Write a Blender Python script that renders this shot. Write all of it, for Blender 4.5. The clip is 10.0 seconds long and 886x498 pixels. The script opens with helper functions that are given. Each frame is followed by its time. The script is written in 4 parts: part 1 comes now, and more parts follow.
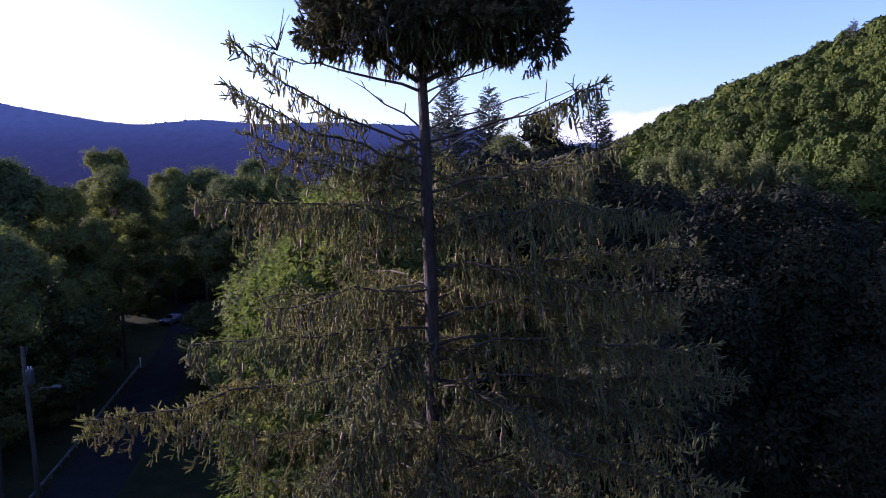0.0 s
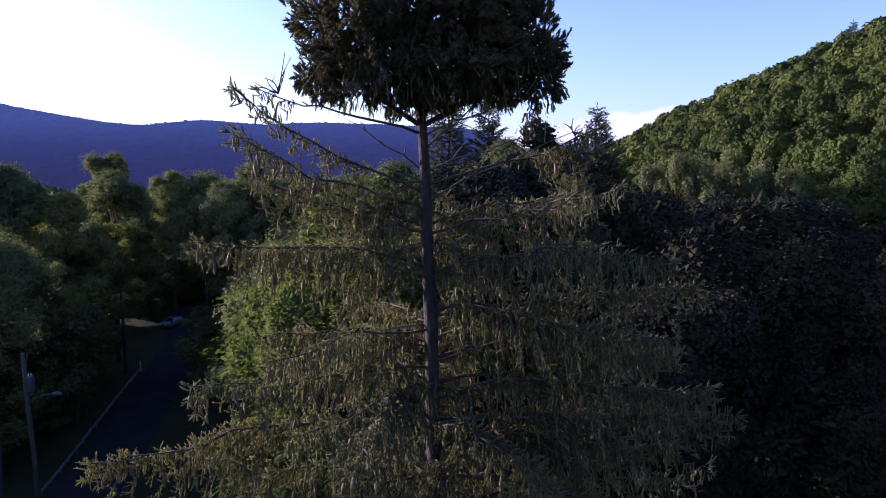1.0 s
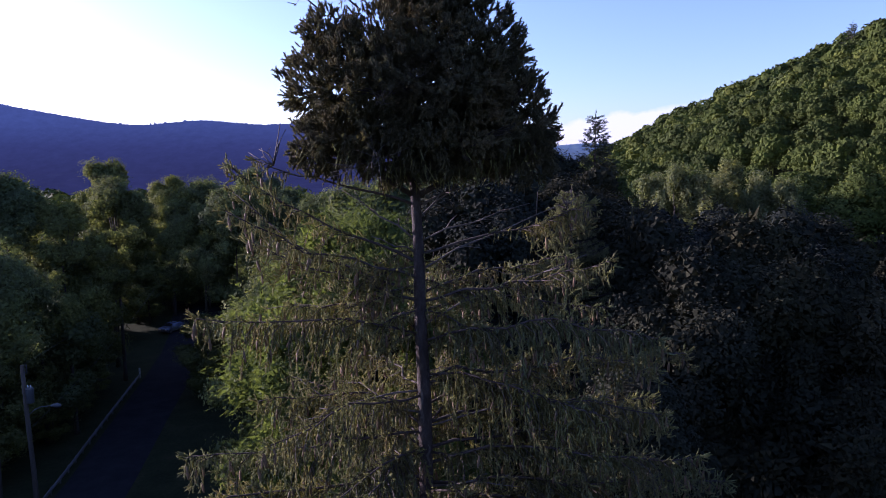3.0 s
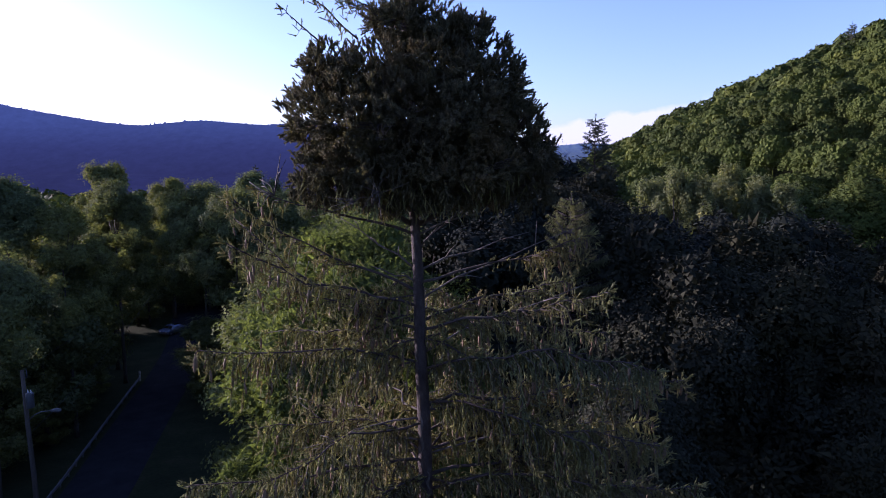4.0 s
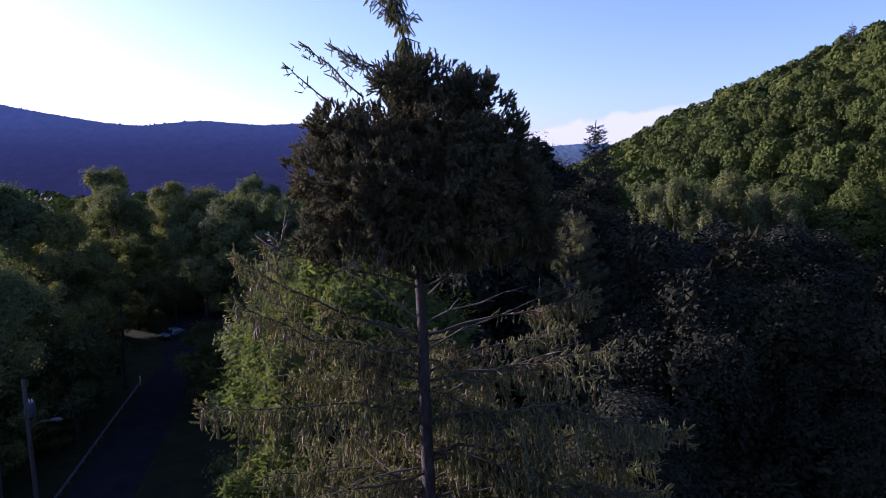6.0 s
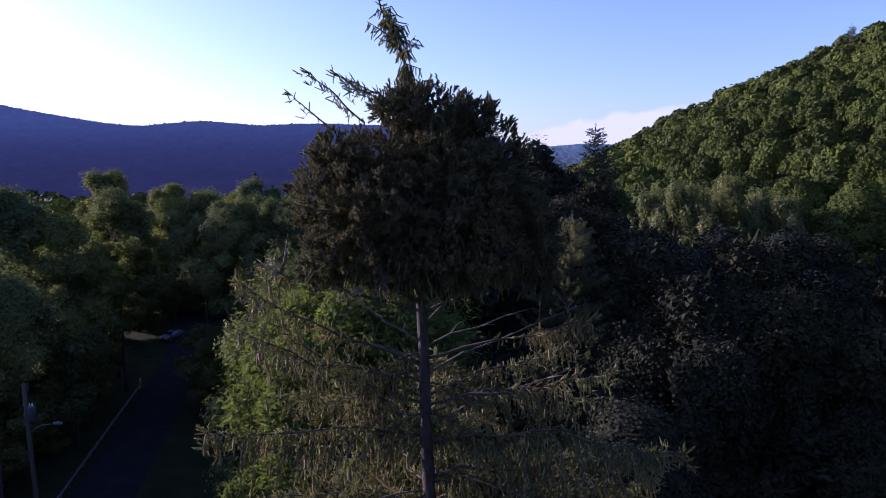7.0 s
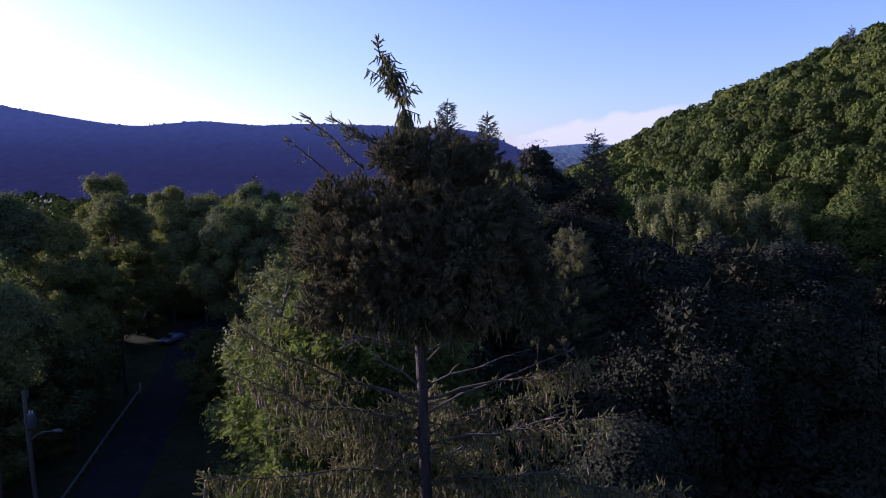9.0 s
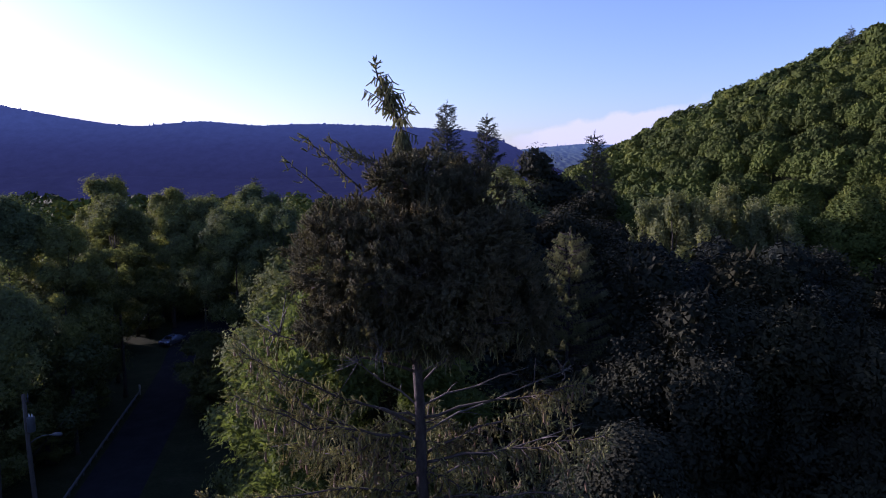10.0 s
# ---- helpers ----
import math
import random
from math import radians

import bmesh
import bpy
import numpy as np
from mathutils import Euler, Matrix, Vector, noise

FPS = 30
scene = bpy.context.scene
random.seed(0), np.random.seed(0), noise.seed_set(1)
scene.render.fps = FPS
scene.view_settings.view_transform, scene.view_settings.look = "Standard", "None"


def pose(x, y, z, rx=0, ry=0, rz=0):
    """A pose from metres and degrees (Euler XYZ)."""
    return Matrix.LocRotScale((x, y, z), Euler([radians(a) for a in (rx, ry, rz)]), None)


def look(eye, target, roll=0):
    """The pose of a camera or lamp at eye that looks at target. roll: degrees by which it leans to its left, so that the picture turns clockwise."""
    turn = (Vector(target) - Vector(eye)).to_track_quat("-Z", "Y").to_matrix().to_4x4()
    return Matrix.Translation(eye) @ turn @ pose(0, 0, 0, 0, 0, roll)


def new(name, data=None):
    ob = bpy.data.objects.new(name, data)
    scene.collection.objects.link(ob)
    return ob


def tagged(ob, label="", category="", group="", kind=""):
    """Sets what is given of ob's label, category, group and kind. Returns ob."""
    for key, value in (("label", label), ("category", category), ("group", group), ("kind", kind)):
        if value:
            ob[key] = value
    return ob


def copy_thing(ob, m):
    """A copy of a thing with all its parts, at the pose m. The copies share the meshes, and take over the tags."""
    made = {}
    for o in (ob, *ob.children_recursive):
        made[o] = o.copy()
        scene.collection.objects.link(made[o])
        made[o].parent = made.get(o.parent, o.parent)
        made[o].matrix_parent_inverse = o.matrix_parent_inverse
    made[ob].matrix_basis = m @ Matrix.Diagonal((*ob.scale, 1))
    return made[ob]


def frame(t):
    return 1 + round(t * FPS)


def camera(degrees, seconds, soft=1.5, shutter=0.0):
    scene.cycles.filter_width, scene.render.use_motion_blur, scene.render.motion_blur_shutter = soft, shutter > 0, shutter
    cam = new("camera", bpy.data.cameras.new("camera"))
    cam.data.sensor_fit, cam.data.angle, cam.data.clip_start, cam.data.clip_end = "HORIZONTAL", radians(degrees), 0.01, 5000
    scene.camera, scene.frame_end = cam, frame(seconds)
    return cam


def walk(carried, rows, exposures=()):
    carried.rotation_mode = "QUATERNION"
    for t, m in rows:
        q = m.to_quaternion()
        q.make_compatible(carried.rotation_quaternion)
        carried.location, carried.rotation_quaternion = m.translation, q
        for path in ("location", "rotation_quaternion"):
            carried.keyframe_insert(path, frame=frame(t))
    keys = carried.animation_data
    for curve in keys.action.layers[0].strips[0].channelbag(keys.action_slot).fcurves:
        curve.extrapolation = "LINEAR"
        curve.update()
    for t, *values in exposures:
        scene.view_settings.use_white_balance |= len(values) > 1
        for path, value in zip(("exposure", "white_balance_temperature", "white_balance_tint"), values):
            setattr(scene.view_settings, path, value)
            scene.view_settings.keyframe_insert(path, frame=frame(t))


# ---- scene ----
# ---- camera and its walk: a slow vertical climb, looking seven degrees down ----
cam = camera(68.0, 10.0, soft=0.95)
CLIMB = [(0.0, 0.0, 0.0), (0.5, 0.075, 0.0), (1.0, 0.145, 0.0), (1.5, 0.211, 0.012), (2.0, 0.275, 0.04), (2.5, 0.335, 0.075),
         (4.0, 0.495, 0.085), (4.5, 0.546, 0.083), (5.0, 0.597, 0.08), (5.5, 0.643, 0.055), (6.0, 0.688, 0.03),
         (7.5, 0.815, 0.015), (8.0, 0.853, 0.018), (8.5, 0.892, 0.025), (9.0, 0.929, 0.03), (9.5, 0.966, 0.045), (10.0, 1.0, 0.06)]
walk(cam, [(t, pose(x, 0.0, 24.6 + 3.44 * s, 83.0, 0.0, -0.012 * t)) for t, s, x in CLIMB], [(0.0, 1.18, 5420, 48), (2.5, 1.15, 5420, 48), (5.0, 1.02, 5420, 48), (10.0, 0.8, 5420, 48)])

# ---- world and sun ----
SUN_TURN, SUN_HEIGHT = -66.0, 12.0     # degrees from straight ahead (negative to the left), degrees above the horizon
sky_world = bpy.data.worlds.new("evening_sky")
scene.world = sky_world
sky_world.use_nodes = True
wn, wl = sky_world.node_tree.nodes, sky_world.node_tree.links
wn.clear()
sky = wn.new("ShaderNodeTexSky")
sky.sky_type, sky.sun_disc = "NISHITA", False
sky.sun_elevation, sky.sun_rotation = radians(SUN_HEIGHT), radians(SUN_TURN)
sky.air_density, sky.dust_density, sky.ozone_density, sky.altitude = 1.0, 1.4, 2.6, 300
back = wn.new("ShaderNodeBackground")
back.inputs["Strength"].default_value = 0.133
w_out = wn.new("ShaderNodeOutputWorld")
# a low bank of evening cloud on the horizon, between the hill and the far ridge
w_co = wn.new("ShaderNodeTexCoord")
w_sep = wn.new("ShaderNodeSeparateXYZ")
wl.new(w_co.outputs["Generated"], w_sep.inputs[0])


def w_math(op, one, two):
    m = wn.new("ShaderNodeMath")
    m.operation, m.use_clamp = op, False
    for sock, v in zip(m.inputs, (one, two)):
        if isinstance(v, (int, float)):
            sock.default_value = v
        else:
            wl.new(v, sock)
    return m.outputs[0]


w_az = w_math("ARCTAN2", w_sep.outputs[0], w_sep.outputs[1])
w_el = w_math("ARCTAN2", w_sep.outputs[2], 1.0)
w_noise = wn.new("ShaderNodeTexNoise")
w_noise.inputs["Scale"].default_value, w_noise.inputs["Detail"].default_value = 26.0, 5.0
wl.new(w_co.outputs["Generated"], w_noise.inputs["Vector"])
# its upper edge climbs from left to right and is broken by the noise
w_top = w_math("ADD", w_math("MULTIPLY", w_math("SUBTRACT", w_az, 0.10), 0.185), 0.05)
w_top = w_math("ADD", w_top, w_math("MULTIPLY", w_math("SUBTRACT", w_noise.outputs["Fac"], 0.5), 0.034))
w_cover = w_math("MULTIPLY", w_math("SUBTRACT", w_top, w_el), 110.0)
w_cover = w_math("MINIMUM", w_math("MAXIMUM", w_cover, 0.0), 0.75)
w_side = w_math("MINIMUM", w_math("MAXIMUM", w_math("MULTIPLY", w_math("SUBTRACT", w_az, 0.08), 14.0), 0.0), 1.0)
w_end = w_math("MINIMUM", w_math("MAXIMUM", w_math("MULTIPLY", w_math("SUBTRACT", 0.385, w_az), 14.0), 0.0), 1.0)
w_cover = w_math("MULTIPLY", w_cover, w_math("MULTIPLY", w_side, w_end))
w_mix = wn.new("ShaderNodeMix")
w_mix.data_type = "RGBA"
wl.new(w_cover, w_mix.inputs[0])
wl.new(sky.outputs[0], w_mix.inputs[6])
w_mix.inputs[7].default_value = (3.5, 3.65, 3.7, 1)
wl.new(w_mix.outputs[2], back.inputs["Color"])
wl.new(back.outputs[0], w_out.inputs["Surface"])

sun = new("sun", bpy.data.lights.new("sun", "SUN"))
sun.data.energy, sun.data.angle, sun.data.color = 5.0, radians(0.6), (1.0, 0.91, 0.72)
a, e = radians(SUN_TURN), radians(SUN_HEIGHT)
SUN_WAY = Vector((math.sin(a) * math.cos(e), math.cos(a) * math.cos(e), math.sin(e)))
sun.matrix_world = look(SUN_WAY * 300, (0, 0, 0))


# ---- materials ----
def material(name):
    m = bpy.data.materials.new(name)
    m.use_nodes = True
    nt = m.node_tree
    nt.nodes.clear()
    out = nt.nodes.new("ShaderNodeOutputMaterial")
    return m, nt, out


def ramp(nt, source, stops):
    r = nt.nodes.new("ShaderNodeValToRGB")
    el = r.color_ramp.elements
    while len(el) < len(stops):
        el.new(0.5)
    for k, (p, c) in zip(el, stops):
        k.position, k.color = p, (*c, 1)
    nt.links.new(source, r.inputs[0])
    return r.outputs[0]


def noise_tex(nt, scale, detail=3.0, rough=0.6, coord="Object", stretch=None):
    tc = nt.nodes.new("ShaderNodeTexCoord")
    n = nt.nodes.new("ShaderNodeTexNoise")
    n.inputs["Scale"].default_value, n.inputs["Detail"].default_value, n.inputs["Roughness"].default_value = scale, detail, rough
    src = tc.outputs[coord]
    if stretch:
        mp = nt.nodes.new("ShaderNodeMapping")
        mp.inputs["Scale"].default_value = stretch
        nt.links.new(src, mp.inputs[0])
        src = mp.outputs[0]
    nt.links.new(src, n.inputs["Vector"])
    return n.outputs["Fac"]


def mix(nt, fac, one, two, how="MIX"):
    m = nt.nodes.new("ShaderNodeMix")
    m.data_type, m.blend_type = "RGBA", how
    for sock, v in ((m.inputs[0], fac), (m.inputs[6], one), (m.inputs[7], two)):
        if isinstance(v, (int, float)):
            sock.default_value = v
        elif isinstance(v, tuple):
            sock.default_value = (*v, 1)
        else:
            nt.links.new(v, sock)
    return m.outputs[2]


def leaf_material(name, dark, mid, light, patch=0.5, through_light=0.35, gloss=0.3, spec=0.3, own=0.25):
    """Foliage: colour by patches of the crown, by tree and leaf by leaf; light passes through the blades."""
    m, nt, out = material(name)
    geo = nt.nodes.new("ShaderNodeNewGeometry")
    info = nt.nodes.new("ShaderNodeObjectInfo")
    big = ramp(nt, noise_tex(nt, patch, 3.0), [(0.3, dark), (0.52, mid), (0.75, light)])
    each = ramp(nt, geo.outputs["Random Per Island"], [(0.0, (0.72, 0.72, 0.7)), (0.6, (1.0, 1.0, 1.0)), (1.0, (1.3, 1.25, 1.1))])
    col = mix(nt, 1.0, big, each, "MULTIPLY")
    tree = ramp(nt, info.outputs["Random"], [(0.0, (1 - own, 1 - own * 0.6, 1.0)), (0.5, (1.0, 1.0, 1.0)), (1.0, (1 + own, 1.0 + own * 0.6, 0.9))])
    col = mix(nt, 1.0, col, tree, "MULTIPLY")
    bs = nt.nodes.new("ShaderNodeBsdfPrincipled")
    bs.inputs["Roughness"].default_value = 1.0 - gloss
    bs.inputs["Specular IOR Level"].default_value = spec
    nt.links.new(col, bs.inputs["Base Color"])
    tr = nt.nodes.new("ShaderNodeBsdfTranslucent")
    warm = mix(nt, 1.0, col, (1.4, 1.4, 0.7), "MULTIPLY")
    nt.links.new(warm, tr.inputs["Color"])
    mx = nt.nodes.new("ShaderNodeMixShader")
    mx.inputs[0].default_value = through_light
    nt.links.new(bs.outputs[0], mx.inputs[1])
    nt.links.new(tr.outputs[0], mx.inputs[2])
    nt.links.new(mx.outputs[0], out.inputs[0])
    return m


def surface(name, stops, scale, rough=0.8, metal=0.0, bump=0.3, stretch=None, fine=9.0, depth=0.01, spec=0.3):
    """A plain weathered surface: colours by a coarse noise, grain and relief by a finer one."""
    m, nt, out = material(name)
    col = ramp(nt, noise_tex(nt, scale, 5.0, 0.65, stretch=stretch), stops)
    grain_f = noise_tex(nt, scale * fine, 4.0, 0.7, stretch=stretch)
    grain = ramp(nt, grain_f, [(0.25, (0.7, 0.7, 0.7)), (0.75, (1.2, 1.2, 1.2))])
    col = mix(nt, 1.0, col, grain, "MULTIPLY")
    bs = nt.nodes.new("ShaderNodeBsdfPrincipled")
    bs.inputs["Roughness"].default_value, bs.inputs["Metallic"].default_value = rough, metal
    bs.inputs["Specular IOR Level"].default_value = spec
    nt.links.new(col, bs.inputs["Base Color"])
    if bump:
        b = nt.nodes.new("ShaderNodeBump")
        b.inputs["Strength"].default_value, b.inputs["Distance"].default_value = bump, depth
        nt.links.new(grain_f, b.inputs["Height"])
        nt.links.new(b.outputs[0], bs.inputs["Normal"])
    nt.links.new(bs.outputs[0], out.inputs[0])
    return m


NEEDLES = leaf_material("spruce_needles", (0.175, 0.145, 0.08), (0.17, 0.172, 0.085), (0.21, 0.212, 0.1), 1.6, 0.38, 0.2, 0.12, 0.15)
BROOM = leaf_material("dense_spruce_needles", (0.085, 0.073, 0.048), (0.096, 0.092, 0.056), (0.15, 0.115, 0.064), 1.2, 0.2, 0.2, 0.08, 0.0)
FIR = leaf_material("fir_needles", (0.03, 0.04, 0.028), (0.04, 0.05, 0.03), (0.06, 0.06, 0.03), 0.5, 0.15, 0.3, 0.3, 0.2)
HEMLOCK = leaf_material("hemlock_needles", (0.085, 0.086, 0.05), (0.105, 0.113, 0.062), (0.14, 0.145, 0.072), 0.6, 0.35, 0.3, 0.25, 0.0)
LEAVES = leaf_material("broad_leaves", (0.09, 0.104, 0.05), (0.118, 0.138, 0.058), (0.17, 0.19, 0.07), 0.35, 0.36, 0.2, 0.08, 0.2)
LOCUST = leaf_material("feathery_leaves", (0.066, 0.09, 0.034), (0.088, 0.116, 0.038), (0.12, 0.146, 0.046), 0.5, 0.42, 0.25, 0.1, 0.0)
POPLAR = leaf_material("poplar_leaves", (0.11, 0.125, 0.06), (0.15, 0.165, 0.075), (0.19, 0.2, 0.09), 0.5, 0.42, 0.25, 0.12, 0.15)
# leaf colour lowered to stand in for the wood's deep shade
SHADELEAF = leaf_material("shade_darkened_leaves", (0.025, 0.026, 0.019), (0.029, 0.031, 0.021), (0.036, 0.038, 0.025), 0.4, 0.05, 0.2, 0.03, 0.25)
BARK = surface("spruce_bark", [(0.3, (0.03, 0.022, 0.021)), (0.55, (0.062, 0.048, 0.045)), (0.8, (0.13, 0.108, 0.098))], 11.0, 0.9, 0, 1.0, (1, 1, 0.45), depth=0.02)
TWIG = surface("twig_bark", [(0.3, (0.04, 0.03, 0.026)), (0.7, (0.085, 0.066, 0.055))], 6.0, 0.9, 0, 0.2)
DEADWOOD = surface("bare_grey_wood", [(0.3, (0.06, 0.05, 0.045)), (0.7, (0.14, 0.12, 0.108))], 6.0, 0.85, 0, 0.2)
CONE = surface("cone_scales", [(0.3, (0.12, 0.075, 0.045)), (0.7, (0.21, 0.14, 0.08))], 30.0, 0.7, 0, 0.4)
OAKBARK = surface("tree_bark", [(0.3, (0.03, 0.025, 0.022)), (0.7, (0.075, 0.064, 0.055))], 3.0, 0.9, 0, 0.5, (1, 1, 0.3))


HILL_KINDS = [leaf_material("oak_woods", (0.03, 0.042, 0.012), (0.038, 0.052, 0.013), (0.048, 0.064, 0.015), 0.12, 0.06, 0.2, 0.08, 0.0),
              leaf_material("maple_woods", (0.042, 0.058, 0.014), (0.052, 0.071, 0.015), (0.066, 0.086, 0.018), 0.12, 0.08, 0.2, 0.08, 0.0),
              leaf_material("birch_woods", (0.062, 0.078, 0.017), (0.074, 0.092, 0.019), (0.094, 0.108, 0.023), 0.12, 0.1, 0.2, 0.08, 0.0)]


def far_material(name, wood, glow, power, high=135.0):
    """A ridge kilometres off: dark woods with the air's blue haze painted on as emission."""
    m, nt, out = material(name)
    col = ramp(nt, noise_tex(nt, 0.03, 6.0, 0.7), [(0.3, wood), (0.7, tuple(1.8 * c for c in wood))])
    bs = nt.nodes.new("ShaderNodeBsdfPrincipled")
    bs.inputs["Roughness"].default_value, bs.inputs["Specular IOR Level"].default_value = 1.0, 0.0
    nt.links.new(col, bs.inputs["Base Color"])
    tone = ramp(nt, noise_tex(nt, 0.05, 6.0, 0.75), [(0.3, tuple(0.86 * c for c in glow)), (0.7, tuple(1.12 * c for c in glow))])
    # the painted haze turns brighter and bluer with height
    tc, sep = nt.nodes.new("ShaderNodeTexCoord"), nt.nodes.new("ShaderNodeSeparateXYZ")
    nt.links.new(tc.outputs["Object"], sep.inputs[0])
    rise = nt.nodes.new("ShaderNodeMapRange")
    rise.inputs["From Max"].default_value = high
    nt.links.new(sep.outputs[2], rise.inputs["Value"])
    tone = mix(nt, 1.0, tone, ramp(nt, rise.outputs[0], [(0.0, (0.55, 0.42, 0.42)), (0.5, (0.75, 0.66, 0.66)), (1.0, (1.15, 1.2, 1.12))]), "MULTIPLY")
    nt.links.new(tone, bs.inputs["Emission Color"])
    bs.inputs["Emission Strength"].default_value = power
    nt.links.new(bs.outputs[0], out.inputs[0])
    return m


MOUNTAIN = far_material("mountain_woods_haze_glow", (0.003, 0.0045, 0.003), (0.108, 0.165, 0.44), 0.2)
FARTHER = far_material("far_ridge_haze_glow", (0.03, 0.045, 0.03), (0.13, 0.2, 0.42), 0.24, 120.0)
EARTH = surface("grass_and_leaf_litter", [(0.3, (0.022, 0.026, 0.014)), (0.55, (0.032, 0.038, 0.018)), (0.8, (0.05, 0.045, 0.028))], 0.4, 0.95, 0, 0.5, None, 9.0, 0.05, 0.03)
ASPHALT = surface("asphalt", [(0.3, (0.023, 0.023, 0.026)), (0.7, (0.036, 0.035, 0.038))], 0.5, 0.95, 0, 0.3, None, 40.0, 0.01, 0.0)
GALVANISED = surface("galvanised_steel", [(0.3, (0.13, 0.13, 0.14)), (0.7, (0.2, 0.2, 0.21))], 2.0, 0.75, 0.2, 0.1)
POLEWOOD = surface("weathered_pole_wood", [(0.3, (0.07, 0.056, 0.046)), (0.7, (0.12, 0.1, 0.085))], 3.0, 0.85, 0, 0.4, (1, 1, 0.1))
GREYPAINT = surface("grey_painted_steel", [(0.3, (0.09, 0.093, 0.1)), (0.7, (0.12, 0.125, 0.135))], 3.0, 0.5, 0.2, 0.05)
WIRE = surface("black_cable", [(0.3, (0.02, 0.02, 0.02)), (0.7, (0.04, 0.04, 0.04))], 3.0, 0.6, 0, 0)
CARPAINT = surface("silver_blue_car_paint", [(0.3, (0.16, 0.18, 0.25)), (0.7, (0.19, 0.21, 0.28))], 1.0, 0.25, 0.5, 0)
CARGLASS = surface("dark_car_glass", [(0.3, (0.01, 0.01, 0.012)), (0.7, (0.015, 0.015, 0.02))], 1.0, 0.05, 0, 0)
RUBBER = surface("tyre_rubber", [(0.3, (0.02, 0.02, 0.02)), (0.7, (0.03, 0.03, 0.03))], 5.0, 0.8, 0, 0.1)
WHITEPAINT = surface("white_paint", [(0.3, (0.7, 0.7, 0.68)), (0.7, (0.82, 0.82, 0.8))], 2.0, 0.6, 0, 0.1)


# ---- mesh tools ----
def joined(pieces):
    """One set of vertices and triangles out of several."""
    vs, fs, n = [], [], 0
    for v, f in pieces:
        if len(v):
            vs.append(v), fs.append(f + n)
            n += len(v)
    return np.concatenate(vs), np.concatenate(fs)


def part(name, data, mat, parent=None, label=""):
    v, f = data
    me = bpy.data.meshes.new(name)
    me.vertices.add(len(v))
    me.vertices.foreach_set("co", np.ascontiguousarray(v, dtype=np.float32).ravel())
    me.loops.add(len(f) * 3)
    me.loops.foreach_set("vertex_index", np.ascontiguousarray(f, dtype=np.int32).ravel())
    me.polygons.add(len(f))
    me.polygons.foreach_set("loop_start", np.arange(0, len(f) * 3, 3, dtype=np.int32))
    me.update(calc_edges=True)
    me.materials.append(mat)
    ob = new(name, me)
    if parent:
        ob.parent = parent
    if label:
        tagged(ob, label)
    return ob


def smooth(ob):
    ob.data.polygons.foreach_set("use_smooth", np.ones(len(ob.data.polygons), dtype=bool))
    return ob


def thing(name, place, label, category, group="", kind=""):
    ob = new(name)
    ob.location = place
    return tagged(ob, label, category, group, kind)


def tube(points, radii, sides=6):
    """A tapered round bar along points."""
    p = np.array(points, float)
    r = np.array(radii, float)
    t = np.gradient(p, axis=0)
    t /= np.linalg.norm(t, axis=1)[:, None] + 1e-9
    ref = np.where(np.abs(t[:, 2:3]) > 0.9, np.array([[1.0, 0, 0]]), np.array([[0, 0, 1.0]]))
    u = np.cross(t, ref)
    u /= np.linalg.norm(u, axis=1)[:, None] + 1e-9
    w = np.cross(t, u)
    an = np.arange(sides) / sides * 2 * np.pi
    v = (p[:, None] + r[:, None, None] * (np.cos(an)[None, :, None] * u[:, None] + np.sin(an)[None, :, None] * w[:, None])).reshape(-1, 3)
    f = []
    for i in range(len(p) - 1):
        for k in range(sides):
            a0, b0 = i * sides + k, i * sides + (k + 1) % sides
            f += [(a0, b0, b0 + sides), (a0, b0 + sides, a0 + sides)]
    last = (len(p) - 1) * sides
    for k in range(1, sides - 1):
        f += [(0, k + 1, k), (last, last + k, last + k + 1)]
    return v, np.array(f, int)


def box(x0, y0, z0, x1, y1, z1, cut=0.0):
    """A box with its upright edges cut off."""
    c = cut
    ring = [(x0 + c, y0), (x1 - c, y0), (x1, y0 + c), (x1, y1 - c), (x1 - c, y1), (x0 + c, y1), (x0, y1 - c), (x0, y0 + c)] if c else [(x0, y0), (x1, y0), (x1, y1), (x0, y1)]
    n = len(ring)
    v = np.array([(x, y, z0) for x, y in ring] + [(x, y, z1) for x, y in ring], float)
    f = []
    for k in range(n):
        j = (k + 1) % n
        f += [(k, j, n + j), (k, n + j, n + k)]
    for k in range(1, n - 1):
        f += [(0, k + 1, k), (n, n + k, n + k + 1)]
    return v, np.array(f, int)


def unit(v):
    return v / (np.linalg.norm(v, axis=-1, keepdims=True) + 1e-9)


def scattered(template, places, ways, scales, rng):
    """Copies of a template (which points along z) joined at places, each turned to its way by a random spin."""
    tv, tf = template
    n = len(places)
    z = unit(np.asarray(ways, float))
    x = unit(np.cross(z, rng.normal(size=(n, 3))))
    y = np.cross(z, x)
    s = np.asarray(scales, float)
    if s.ndim == 1:
        s = np.stack([s, s, s], 1)
    q = tv[None] * s[:, None]
    v = q[..., 0:1] * x[:, None] + q[..., 1:2] * y[:, None] + q[..., 2:3] * z[:, None] + np.asarray(places)[:, None]
    f = tf[None] + (np.arange(n) * len(tv))[:, None, None]
    return v.reshape(-1, 3), f.reshape(-1, 3)


